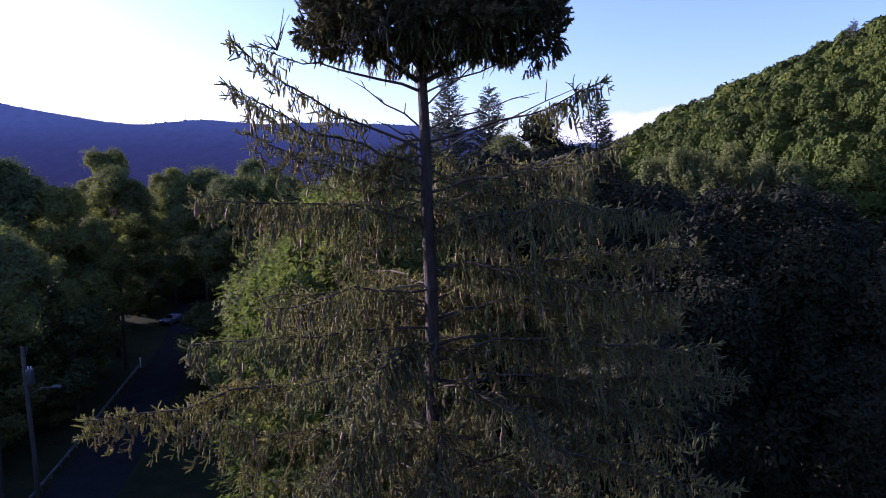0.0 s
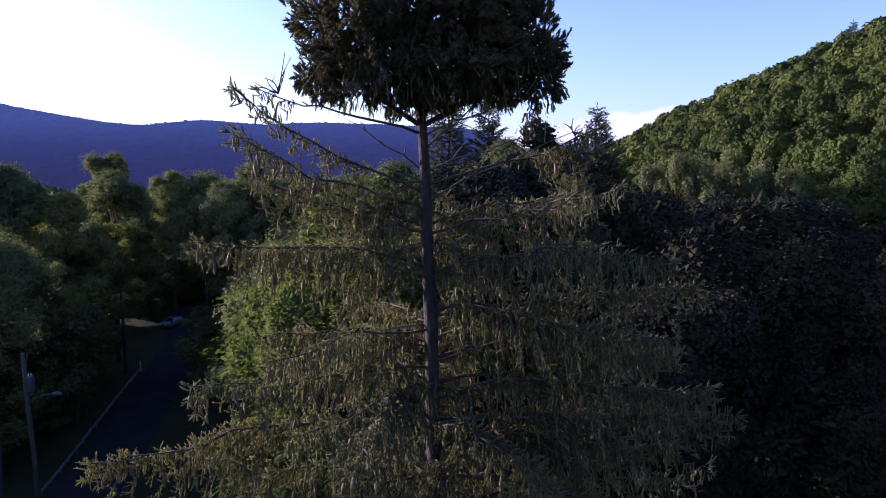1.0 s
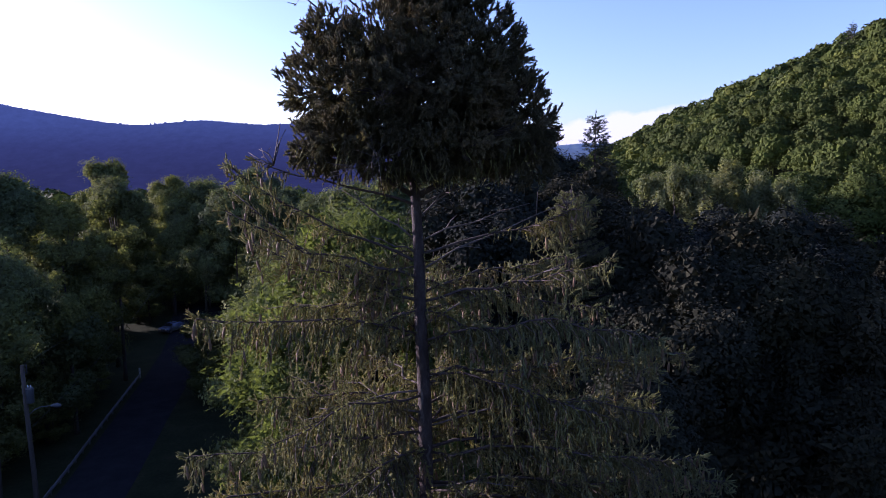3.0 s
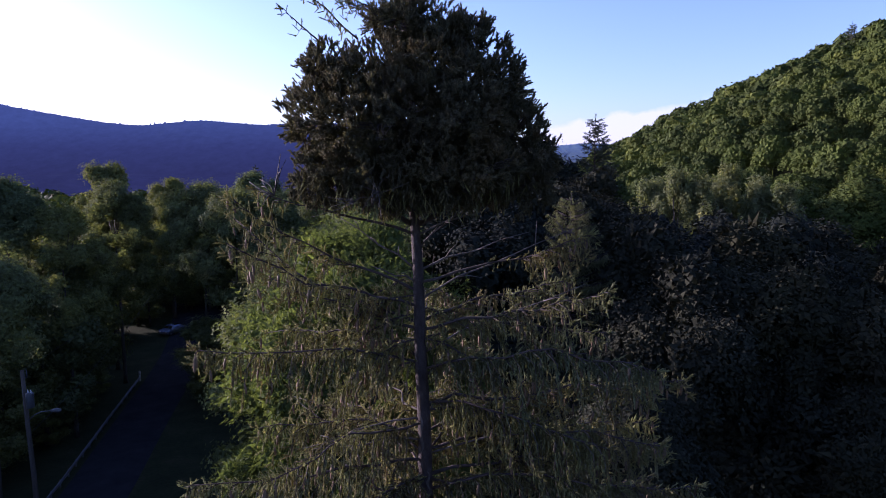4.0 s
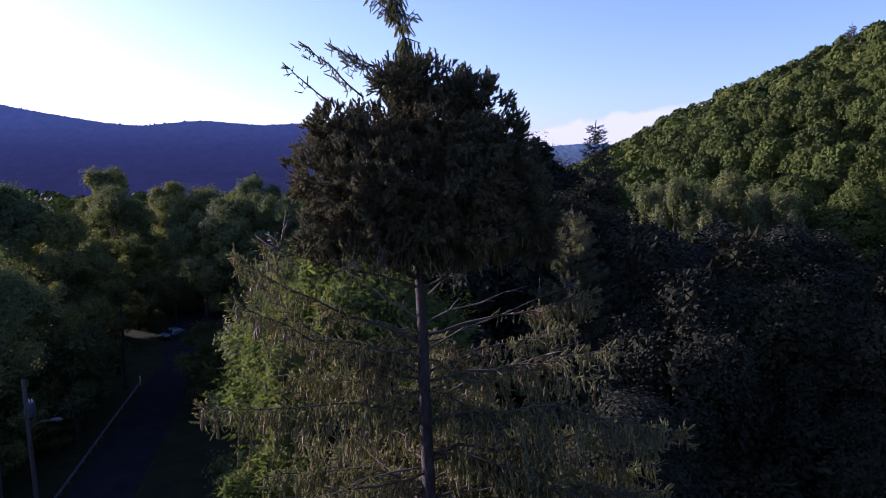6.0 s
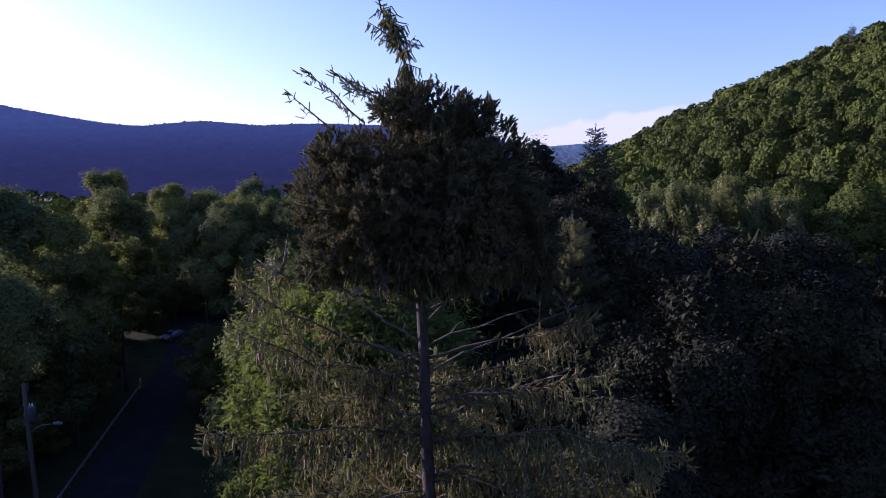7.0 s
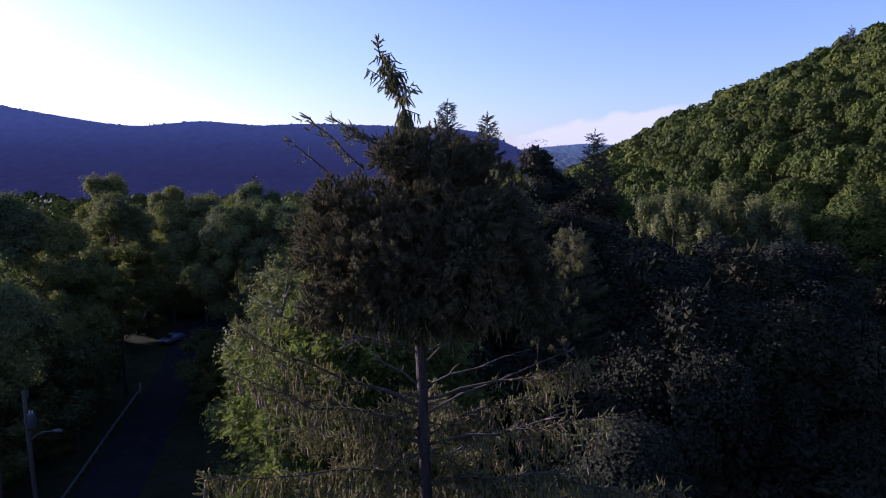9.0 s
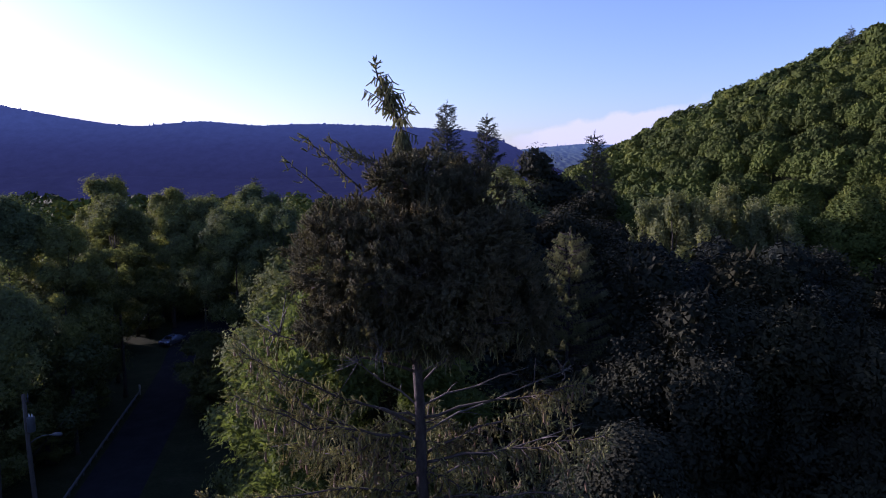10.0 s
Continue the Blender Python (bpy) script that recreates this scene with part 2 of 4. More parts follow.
def ball(level):
    """Directions and triangles of an evenly divided sphere."""
    g = (1 + 5 ** 0.5) / 2
    v = [(-1, g, 0), (1, g, 0), (-1, -g, 0), (1, -g, 0), (0, -1, g), (0, 1, g), (0, -1, -g), (0, 1, -g), (g, 0, -1), (g, 0, 1), (-g, 0, -1), (-g, 0, 1)]
    f = [(0, 11, 5), (0, 5, 1), (0, 1, 7), (0, 7, 10), (0, 10, 11), (1, 5, 9), (5, 11, 4), (11, 10, 2), (10, 7, 6), (7, 1, 8),
         (3, 9, 4), (3, 4, 2), (3, 2, 6), (3, 6, 8), (3, 8, 9), (4, 9, 5), (2, 4, 11), (6, 2, 10), (8, 6, 7), (9, 8, 1)]
    v = [unit(np.array(p, float)) for p in v]
    for _ in range(level):
        seen, g2 = {}, []

        def half(i, j):
            key = (min(i, j), max(i, j))
            if key not in seen:
                seen[key] = len(v)
                v.append(unit(v[i] + v[j]))
            return seen[key]

        for i, j, k in f:
            ij, jk, ki = half(i, j), half(j, k), half(k, i)
            g2 += [(i, ij, ki), (j, jk, ij), (k, ki, jk), (ij, jk, ki)]
        f = g2
    return np.array(v), np.array(f, int)


BALLS = {k: ball(k) for k in (1, 2, 3, 4)}


def billows(centres, radii, knobs, level, rng, stretch=(1, 1, 1), rough=0.06, swell=0.42, tilt=0.4, low=-2.0):
    """Leaf masses: rounded bodies swollen into knobs, their skin of leaf clumps. Returns the mesh, and points and normals on it by body."""
    d, f = BALLS[level]
    n, m = len(centres), len(d)
    k = rng.normal(size=(n, knobs, 3))
    k[..., 2] = k[..., 2] * 0.9 + 0.35
    k = unit(k)
    near = np.einsum("vk,njk->nvj", d, k)
    bump = np.sqrt(np.clip((near - 0.68) / 0.32, 0, 1)).max(2)
    r = (1 - swell + swell * bump) * (1 + rough * rng.normal(size=(n, m)))
    p = centres[:, None] + d[None] * (r * np.asarray(radii)[:, None])[..., None] * np.array(stretch)
    # the skin comes apart into clumps of leaves, each tilted its own way
    f = f[d[f].mean(1)[:, 2] > low]
    tri = p[:, f]
    mid = tri.mean(2, keepdims=True)
    edge = np.linalg.norm(tri[:, :, 0] - tri[:, :, 1], axis=-1)[..., None, None]
    out = unit(d[f].mean(1))[None, :, None, :]
    tri = mid + (tri - mid) * 1.05 + out * edge * rng.normal(size=(n, len(f), 3, 1)) * tilt + rng.normal(size=mid.shape) * edge * 0.15
    tri = tri.reshape(-1, 3)
    return (tri, np.arange(len(tri)).reshape(-1, 3)), p, np.broadcast_to(d, p.shape)


def needle_shoot(n, radius, width, forward, taper=0.5):
    """A shoot one unit long, set round with n needles; radius and width are in units of the length."""
    v, f = [], []
    for i in range(n):
        s = (i + 0.5) / n
        an = i * 2.39996
        r = radius * (1 - taper * s * s)
        c, sn = math.cos(an), math.sin(an)
        z0 = s * (1 - 0.5 * forward * radius)
        k = len(v)
        v += [(-sn * width, c * width, z0), (sn * width, -c * width, z0), (c * r, sn * r, z0 + forward * r)]
        f.append((k, k + 1, k + 2))
    k = len(v)
    v += [(0.012, 0, 0), (-0.006, 0.01, 0), (-0.006, -0.01, 0), (0, 0, 1)]
    f += [(k, k + 1, k + 3), (k + 1, k + 2, k + 3), (k + 2, k, k + 3)]
    return np.array(v, float), np.array(f, int)


def needle_finger(rings, sides, n, radius, bend):
    """A slim drooping finger one unit long, closed over by needles that lie along it, a few tips standing off."""
    v, f = [], []
    for i, (s, r) in enumerate(rings):
        for k in range(sides):
            an = (k + 0.5 * (i % 2)) * 2 * math.pi / sides
            v.append((math.cos(an) * r + bend * s * s, math.sin(an) * r, s))
    for i in range(len(rings) - 1):
        for k in range(sides):
            p, q = i * sides + k, i * sides + (k + 1) % sides
            f += [(p, q, q + sides), (p, q + sides, p + sides)]
    for i in range(n):
        s = 0.06 + 0.86 * i / n
        an = i * 2.39996
        c, sn = math.cos(an), math.sin(an)
        k, o = len(v), bend * s * s
        v += [(-sn * 0.016 + c * 0.012 + o, c * 0.016 + sn * 0.012, s), (sn * 0.016 + c * 0.012 + o, -c * 0.016 + sn * 0.012, s), (c * radius + o, sn * radius, s + 0.14)]
        f.append((k, k + 1, k + 2))
    return np.array(v, float), np.array(f, int)


STRAND = needle_finger([(0.0, 0.01), (0.5, 0.022), (1.0, 0.006)], 3, 8, 0.05, 0.05)
STRAND_FEW = needle_shoot(8, 0.1, 0.04, 1.2, 0.35)
BRUSH = joined([needle_shoot(14, 0.24, 0.065, 0.9, 0.15), needle_finger([(0.0, 0.05), (0.6, 0.08), (1.0, 0.03)], 3, 1, 0.1, 0.0)])
FINGER = needle_finger([(0.0, 0.02), (0.15, 0.036), (0.85, 0.034), (1.0, 0.016)], 4, 16, 0.085, 0.12)
COARSE = needle_shoot(8, 0.28, 0.075, 1.0, 0.5)
TILE = (np.array([(-0.5, -0.22, 0.04), (0.45, -0.3, -0.03), (0.08, 0.55, 0.03)], float), np.array([(0, 1, 2)], int))


def frond():
    """A feathery compound leaf, one unit long, drooping from its base."""
    v, f = [], []
    for i in range(7):
        s = 0.12 + 0.88 * i / 6
        dz = -0.35 * s * s
        ln = 0.24 * math.sin(math.pi * min(1, 0.25 + 0.7 * s))
        for sd in (-1, 1):
            k = len(v)
            v += [(0, dz, s - 0.045), (0, dz, s + 0.045), (sd * ln, dz - 0.04, s + 0.06)]
            f += [(k, k + 1, k + 2)]
    return np.array(v, float), np.array(f, int)


FROND = frond()


# ---- the lie of the land ----
def land(x, y):
    """Height of the ground: a flat valley floor, and a wooded hill that climbs to the right."""
    x, y = np.asarray(x, float), np.asarray(y, float)
    foot = 62.0 + 18.0 / (1 + np.exp(np.clip((y - 185) / 16, -40, 40)))
    t = (x - foot) / 9.0
    up = 0.542 * 9.0 * np.log1p(np.exp(np.clip(t, -40, 40)))
    up = np.where(t > 40, 0.542 * (x - foot), up)
    up = 170 * np.tanh(up / 170 * 1.06)
    far = 1 / (1 + np.exp(np.clip((y - 520) / 38, -40, 40)))
    # the hill is carried on behind, out of view, to block skylight
    near = 1 / (1 + np.exp(np.clip((-420 - y) / 60, -40, 40)))
    wave = 2.2 * np.sin(x * 0.045 + 1.3) * np.cos(y * 0.03) * np.clip((x - 70) / 60, 0, 1)
    return up * far * near + wave


def ground_sheet():
    k = np.linspace(-1, 1, 161)
    xs = 120 * np.sinh(k * 4.0) / np.sinh(4.0) * 37 + 30
    ys = 120 * np.sinh(k * 4.0) / np.sinh(4.0) * 37 + 90
    X, Y = np.meshgrid(xs, ys)
    V = np.stack([X, Y, land(X, Y)], -1).reshape(-1, 3)
    n = len(k)
    i = (np.arange(n - 1)[:, None] * n + np.arange(n - 1)[None]).ravel()
    F = np.concatenate([np.stack([i, i + 1, i + n + 1], 1), np.stack([i, i + n + 1, i + n], 1)])
    return V, F


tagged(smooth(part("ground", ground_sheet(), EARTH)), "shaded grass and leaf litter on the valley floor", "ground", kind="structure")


def ridge(points, y0, depth, seed, name, mat, label, rough=1.3, crest=True):
    """A far wooded ridge: its crest runs through points (x, z), its slope comes towards the valley."""
    rng = np.random.default_rng(seed)
    px, pz = np.array(points, float).T
    xs = np.arange(px[0], px[-1], 5.0)
    top = np.interp(xs, px, pz)
    top = np.convolve(np.pad(top, 6, mode="edge"), np.ones(13) / 13, "valid")
    m = 46
    s = np.linspace(0, 1, m)
    X = np.repeat(xs[None], m, 0)
    Y = y0 - depth * (1 - s)[:, None] ** 1.0 + 0 * X
    fold = 0.35 + 0.35 * np.sin(X * 0.006 + 2.5 * np.sin(X * 0.0021) + 1.5 * s[:, None])
    Y = Y - 0.04 * depth * fold * np.sin(np.pi * s)[:, None]
    Z = top[None] * s[:, None]
    bump = rng.normal(size=X.shape)
    bump = (bump + np.roll(bump, 1, 1) + np.roll(bump, 1, 0) + np.roll(bump, 2, 1) * 0.5) / 1.8
    bump[-1] *= 0.2
    Z = Z + rough * 0.5 * bump
    Y = Y + rough * 0.8 * np.roll(bump, 3, 1)
    Yb, Zb = Y[-1:] + depth, Z[-1:] * 0.0
    V = np.stack([np.concatenate([X, X[-1:]]), np.concatenate([Y, Yb]), np.concatenate([Z, Zb])], -1).reshape(-1, 3)
    n = len(xs)
    i = (np.arange(m)[:, None] * n + np.arange(n - 1)[None]).ravel()
    F = np.concatenate([np.stack([i, i + 1, i + n + 1], 1), np.stack([i, i + n + 1, i + n], 1)])
    pieces = [(V, F)]
    if not crest:
        return tagged(smooth(part(name, pieces[0], mat)), label, "mountain", kind="structure")
    # tall single trees along the crest
    k = rng.choice(n, 24, replace=False)
    spike = tube([(0, 0, -0.4), (0, 0, 0.15), (0, 0, 0.5), (0, 0, 1)], [0.16, 0.24, 0.13, 0.01], 5)
    hts = rng.uniform(4, 11, len(k))
    pieces.append(scattered(spike, np.stack([xs[k], np.full(len(k), y0 - 4.0), Z[-1][k] - 1], 1), np.tile((0, 0, 1.0), (len(k), 1)), hts, rng))
    k = rng.choice(n, int(n * 1.6), replace=True)
    puff = tube([(0, 0, -0.6), (0, 0, -0.2), (0, 0, 0.35), (0, 0, 0.7)], [0.7, 1.0, 0.8, 0.2], 6)
    pieces.append(scattered(puff, np.stack([xs[k] + rng.uniform(-2.5, 2.5, len(k)), np.full(len(k), y0 - 2.0), Z[-1][k]], 1), np.tile((0, 0, 1.0), (len(k), 1)) + rng.normal(size=(len(k), 3)) * 0.2, 0.5 + rng.gamma(2.0, 0.42, len(k)), rng))
    tagged(part("crest_trees", joined(pieces[1:]), mat), "small dark trees along the mountain crest", "woods", kind="stuff")
    return tagged(smooth(part(name, pieces[0], mat)), label, "mountain", kind="structure")


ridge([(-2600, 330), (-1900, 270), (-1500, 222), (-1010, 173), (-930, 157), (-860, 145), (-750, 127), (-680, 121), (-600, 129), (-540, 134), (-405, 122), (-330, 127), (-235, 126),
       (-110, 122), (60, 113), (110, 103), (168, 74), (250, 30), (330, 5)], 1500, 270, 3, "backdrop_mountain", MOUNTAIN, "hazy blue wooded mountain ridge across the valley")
# low ridges added to cover the bare ground, with the same painted haze
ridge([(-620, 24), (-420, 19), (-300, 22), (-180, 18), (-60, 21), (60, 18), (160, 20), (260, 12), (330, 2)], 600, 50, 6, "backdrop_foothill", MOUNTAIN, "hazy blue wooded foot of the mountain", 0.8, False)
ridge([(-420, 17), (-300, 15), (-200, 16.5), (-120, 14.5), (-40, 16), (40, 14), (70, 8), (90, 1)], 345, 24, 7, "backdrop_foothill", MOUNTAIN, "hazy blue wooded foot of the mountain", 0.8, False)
ridge([(-200, 40), (200, 96), (450, 120), (640, 136), (760, 128), (1000, 150), (1500, 60)], 2900, 600, 4, "backdrop_far_ridge", FARTHER, "distant wooded ridge, pale blue with haze", 3.0)


# ---- woods too many to count ----
def woods(name, label, xs, ys, inside, seed, grades, tall=9.5, wide=4.0, step=3.0):
    """Domed crowns swollen into leafy knobs on short stems, over a jittered grid, in three greens. grades: (to which distance, leaf size, leaves a crown, fineness)."""
    rng = np.random.default_rng(seed)
    groups = [[], [], []]
    X, Y = np.meshgrid(xs, ys)
    X, Y = X.ravel() + rng.uniform(-step, step, X.size), Y.ravel() + rng.uniform(-step, step, X.size)
    keep = inside(X, Y)
    X, Y = X[keep], Y[keep]
    Z = land(X, Y)
    D = np.hypot(X, Y)
    big = rng.uniform(0.65, 1.3, len(X))
    sort = rng.choice(3, len(X), p=(0.45, 0.37, 0.18))
    stem = tube([(0, 0, 0), (0, 0, 0.6), (0, 0, 1)], [0.03, 0.02, 0.008], 4)
    for kind in range(3):
        near = 0
        for far, leaf, count, level in grades:
            sel = np.where((D >= near) & (D < far) & (sort == kind))[0]
            near = far
            n = len(sel)
            if not n:
                continue
            rad = wide * big[sel]
            centre = np.stack([X[sel], Y[sel], Z[sel] + tall * big[sel] + rng.uniform(-1.2, 1.2, n)], 1)
            mass, p, w = billows(centre, rad * 1.04, 17, level, rng, (1, 1, 1.05), 0.05, 0.45, 0.26, -0.4)
            groups[kind].append(mass)
            pick = rng.integers(0, p.shape[1], (n, count))
            at = np.take_along_axis(p, pick[..., None], 1)
            way = np.take_along_axis(w, pick[..., None], 1)
            at = at + way * rng.uniform(-0.1, 0.32, (n, count, 1)) + rng.normal(size=at.shape) * 0.22
            ways = unit(way + rng.normal(size=at.shape) * 0.5 + np.array([0, 0, 0.25]))
            groups[kind].append(scattered(TILE, at.reshape(-1, 3), ways.reshape(-1, 3), leaf * rng.uniform(0.6, 1.4, n * count), rng))
            up = np.tile((0, 0, 1.0), (n, 1))
            groups[kind].append(scattered(stem, np.stack([X[sel], Y[sel], Z[sel] - 0.3], 1), up, tall * big[sel], rng))
    for kind in range(3):
        if groups[kind]:
            tagged(part(name, joined(groups[kind]), HILL_KINDS[kind]), ("dark green ", "green ", "light yellow-green ")[kind] + label, "woods", kind="stuff")


woods("hillside_woods", "broadleaf woods covering the sunlit hill", np.arange(40, 380, 7.9), np.arange(60, 480, 7.9), lambda x, y: (x / y > 0.18) & (x / y < 0.73) & (land(x, y) > 1.0), 11,
      ((190, 0.2, 700, 4), (330, 0.28, 700, 3), (800, 0.42, 420, 2)), 8.0, 4.8, 2.6)
woods("valley_woods", "woods filling the valley up to the mountain", np.arange(-330, 130, 10.0), np.arange(112, 300, 10.0),
      lambda x, y: (np.abs(x / y) < 0.75) & (land(x, y) < 3.0) & ((x > -30) | (y > 124)), 12, ((200, 0.3, 500, 3), (1200, 0.5, 200, 2)), 8.0, 5.4, 4.0)
# never in view: added behind the camera to cut the skylight
woods("woods_behind", "woods added out of view to block skylight", np.arange(-150, 260, 12.0), np.arange(-170, -22, 12.0), lambda x, y: y < -20, 14, ((600, 1.2, 60, 1),), 14.0, 6.8, 4.0)
# also out of view, added to hold back skylight from the right
woods("slope_woods", "woods on the hill's near flank, added out of view against skylight", np.arange(64, 260, 12.0), np.arange(-20, 200, 12.0), lambda x, y: (x / np.maximum(y, 1.0) > 0.8), 15, ((600, 1.2, 60, 1),), 11.0, 6.8, 4.0)
# past the left edge of view, added to block the low sun
woods("side_woods", "woods beyond the road, added out of view to shade the valley", np.arange(-150, -44, 8.0), np.arange(14, 130, 8.0), lambda x, y: (x / y < -0.78), 13, ((400, 0.7, 160, 2),), 9.0, 4.6, 3.0)


# ---- broadleaf trees ----
def tree_parts(seed, height, radius, bare, lobes, leaf, count, template=TILE, lobe_size=0.34, upright=0.0, trunk=0.22, inner=0.16, fine=2, body=0.74):
    """Trunk with limbs, and a crown of leaves on many uneven lobes. bare: height of the crown's underside."""
    rng = np.random.default_rng(seed)
    mid, half = (height + bare) / 2, (height - bare) / 2
    w = unit(rng.normal(size=(lobes, 3)))
    w[: lobes // 6] = unit(np.array([0, 0, 1.0]) + rng.normal(size=(lobes // 6, 3)) * 0.35)
    far = np.where(rng.random((lobes, 1)) < 0.8, rng.uniform(0.66, 0.82, (lobes, 1)), rng.uniform(0.3, 0.6, (lobes, 1)))
    c = w * far * np.array([radius, radius, half])
    c[:, 2] += mid
    # fuller below the middle, narrower at the top
    pull = 1.0 - 0.3 * np.clip((c[:, 2] - mid) / half, 0, 1)
    c[:, :2] *= pull[:, None]
    r = radius * lobe_size * rng.uniform(0.55, 1.4, lobes)
    share = r ** 2 / (r ** 2).sum()
    pick = rng.choice(lobes, count, p=share)
    d = unit(rng.normal(size=(count, 3)) + w[pick] * 1.0 + np.array([0, 0, 0.25]))
    shell = np.where(rng.random(count) < inner, rng.uniform(0.2, 0.8, count), rng.uniform(0.78, 1.16, count))
    shell *= 1 + 0.13 * np.sin(d[:, 0] * 5 + pick) * np.sin(d[:, 1] * 6 + 2 * pick) + 0.12 * np.sin(d[:, 2] * 9 + pick)
    tall = np.array([1, 1, 1.0 + upright * 1.1])
    p = c[pick] + d * (r[pick] * shell)[:, None] * tall
    p[:, 2] = np.maximum(p[:, 2], bare * 0.8)
    if template is FROND:
        ways = unit(d * np.array([1, 1, 0.4]) + rng.normal(size=d.shape) * 0.35 + np.array([0, 0, -0.25]))
    else:
        out = unit((p - np.array([0, 0, mid])) / np.array([radius, radius, half]))
        ways = unit(d * 0.65 + out * 0.55 + np.array([0, 0, 0.2 - upright * 0.3]) + rng.normal(size=d.shape) * 0.27)
    mass, _, _ = billows(c, r * body, 7, fine, rng, tall, 0.08, 0.3)
    mass[0][:, 2] = np.maximum(mass[0][:, 2], bare * 0.8)
    crown = joined([mass, scattered(template, p, ways, leaf * rng.uniform(0.6, 1.35, count), rng)])
    lean = rng.normal(size=2) * 0.25
    stem = [(lean[0] * s * s * 2, lean[1] * s * s * 2, height * 0.78 * s) for s in (0, 0.06, 0.2, 0.4, 0.6, 0.8, 1)]
    wood = [tube(stem, [trunk * 1.5, trunk * 1.1, trunk, trunk * 0.8, trunk * 0.55, trunk * 0.3, 0.03], 8)]
    for i in range(min(lobes, 10)):
        tip = np.array([0, 0, mid]) + (c[i] - np.array([0, 0, mid])) * 0.9
        z0 = max(bare * 0.75, min(tip[2] - 0.5 * np.hypot(tip[0], tip[1]) - 0.6, height * 0.7))
        s = z0 / (height * 0.78)
        b = np.array([lean[0] * s * s * 2, lean[1] * s * s * 2, z0])
        m = (b + tip) / 2 + np.array([0, 0, -0.12 * abs(tip[2] - z0)])
        wood.append(tube([b, m, tip], [trunk * 0.36, trunk * 0.22, 0.025], 5))
    return wood, crown


def broadleaf(name, place, seed, height, radius, label, mat=LEAVES, bare=None, lobes=26, leaf=0.3, count=4200, group="", template=TILE, **more):
    z = float(land(place[0], place[1]))
    t = thing(name, (place[0], place[1], z), label, "tree", group)
    wood, crown = tree_parts(seed, height - z, radius, (bare if bare is not None else height * 0.35), lobes, leaf, count, template, **more)
    part("trunk", wood[0], OAKBARK, t)
    for limb in wood[1:]:
        part("limb", limb, OAKBARK, t)
    part("crown", crown, mat, t)
    return t


def again(tree, x, y, height, own_height, turn, label="", wide=1.0):
    """One more tree of a kind: turned, and scaled to its height."""
    k = height / own_height
    t = copy_thing(tree, pose(x, y, float(land(x, y)), 0, 0, turn))
    t.scale = (k * wide, k * wide, k)
    if label:
        tagged(t, label)
    return t


# ---- conifers at some distance ----
def conifer(name, place, seed, height, radius, label, bare=2.0, step=0.55, per=6, size=0.5, droop=0.25, mat=FIR, sparse=0.0, from_z=0.0, form=0.65, lift=0.35, weep=0.0):
    rng = np.random.default_rng(seed)
    t = thing(name, (*place, float(land(*place))), label, "tree", "dark conifers")
    wood = [tube([(0, 0, 0), (0, 0, height * 0.5), (0, 0, height * 0.85), (0, 0, height)], [height * 0.011, height * 0.007, height * 0.003, 0.02], 7)]
    P, W, S = [], [], []
    z = max(bare, from_z)
    while z < height - 0.25:
        s = (z - bare) / (height - bare)
        L = radius * (1 - s) ** form * rng.uniform(0.85, 1.1) + 0.15
        for k in range(per if s > 0.45 else max(3, per // 2)):
            if rng.random() < sparse * (1 - s):
                continue
            an = rng.uniform(0, 2 * math.pi)
            l = L * rng.uniform(0.6, 1.15)
            rise = lift * s - droop * (1 - s)
            u = np.array([math.cos(an), math.sin(an), 0])
            pts = [np.array([0, 0, z]) + u * l * q + np.array([0, 0, l * (rise * q + 0.22 * q * q)]) for q in (0, 0.5, 1)]
            wood.append(tube(pts, [0.012 + 0.012 * l, 0.01 + 0.005 * l, 0.006], 4))
            n = max(3, int(l / size * 6))
            for q in np.sqrt(np.linspace(0.06, 1, n)):
                b = pts[0] + (pts[2] - pts[0]) * q + np.array([0, 0, -0.12 * l * math.sin(math.pi * q)])
                side = np.array([-u[1], u[0], 0]) * rng.uniform(-1, 1)
                P.append(b + side * 0.12 * l * (1 - q))
                W.append((u * (0.3 + q) + side * 1.1) * (1 - 0.6 * weep) + np.array([0, 0, rng.uniform(-0.75, 0.15) + 0.3 * s - weep]))
                S.append(size * rng.uniform(0.7, 1.2) * (0.6 + 0.4 * (1 - s)))
        z += step * rng.uniform(0.8, 1.2) * (0.55 + 0.45 * (1 - s))
    P.append(np.array([0, 0, height - 0.3])), W.append(np.array([0, 0, 1.0])), S.append(size)
    part("trunk", joined(wood), BARK, t)
    part("foliage", scattered(COARSE, np.array(P), np.array(W), np.array(S), rng), mat, t)
    return t


# ---- the tall spruce before the camera ----
def spruce_cone():
    v, f = tube([(0, 0, 0), (0, 0, 0.15), (0, 0, 0.5), (0, 0, 0.85), (0, 0, 1)], [0.05, 0.11, 0.13, 0.1, 0.02], 5)
    return v, f


CONE_SHAPE = spruce_cone()


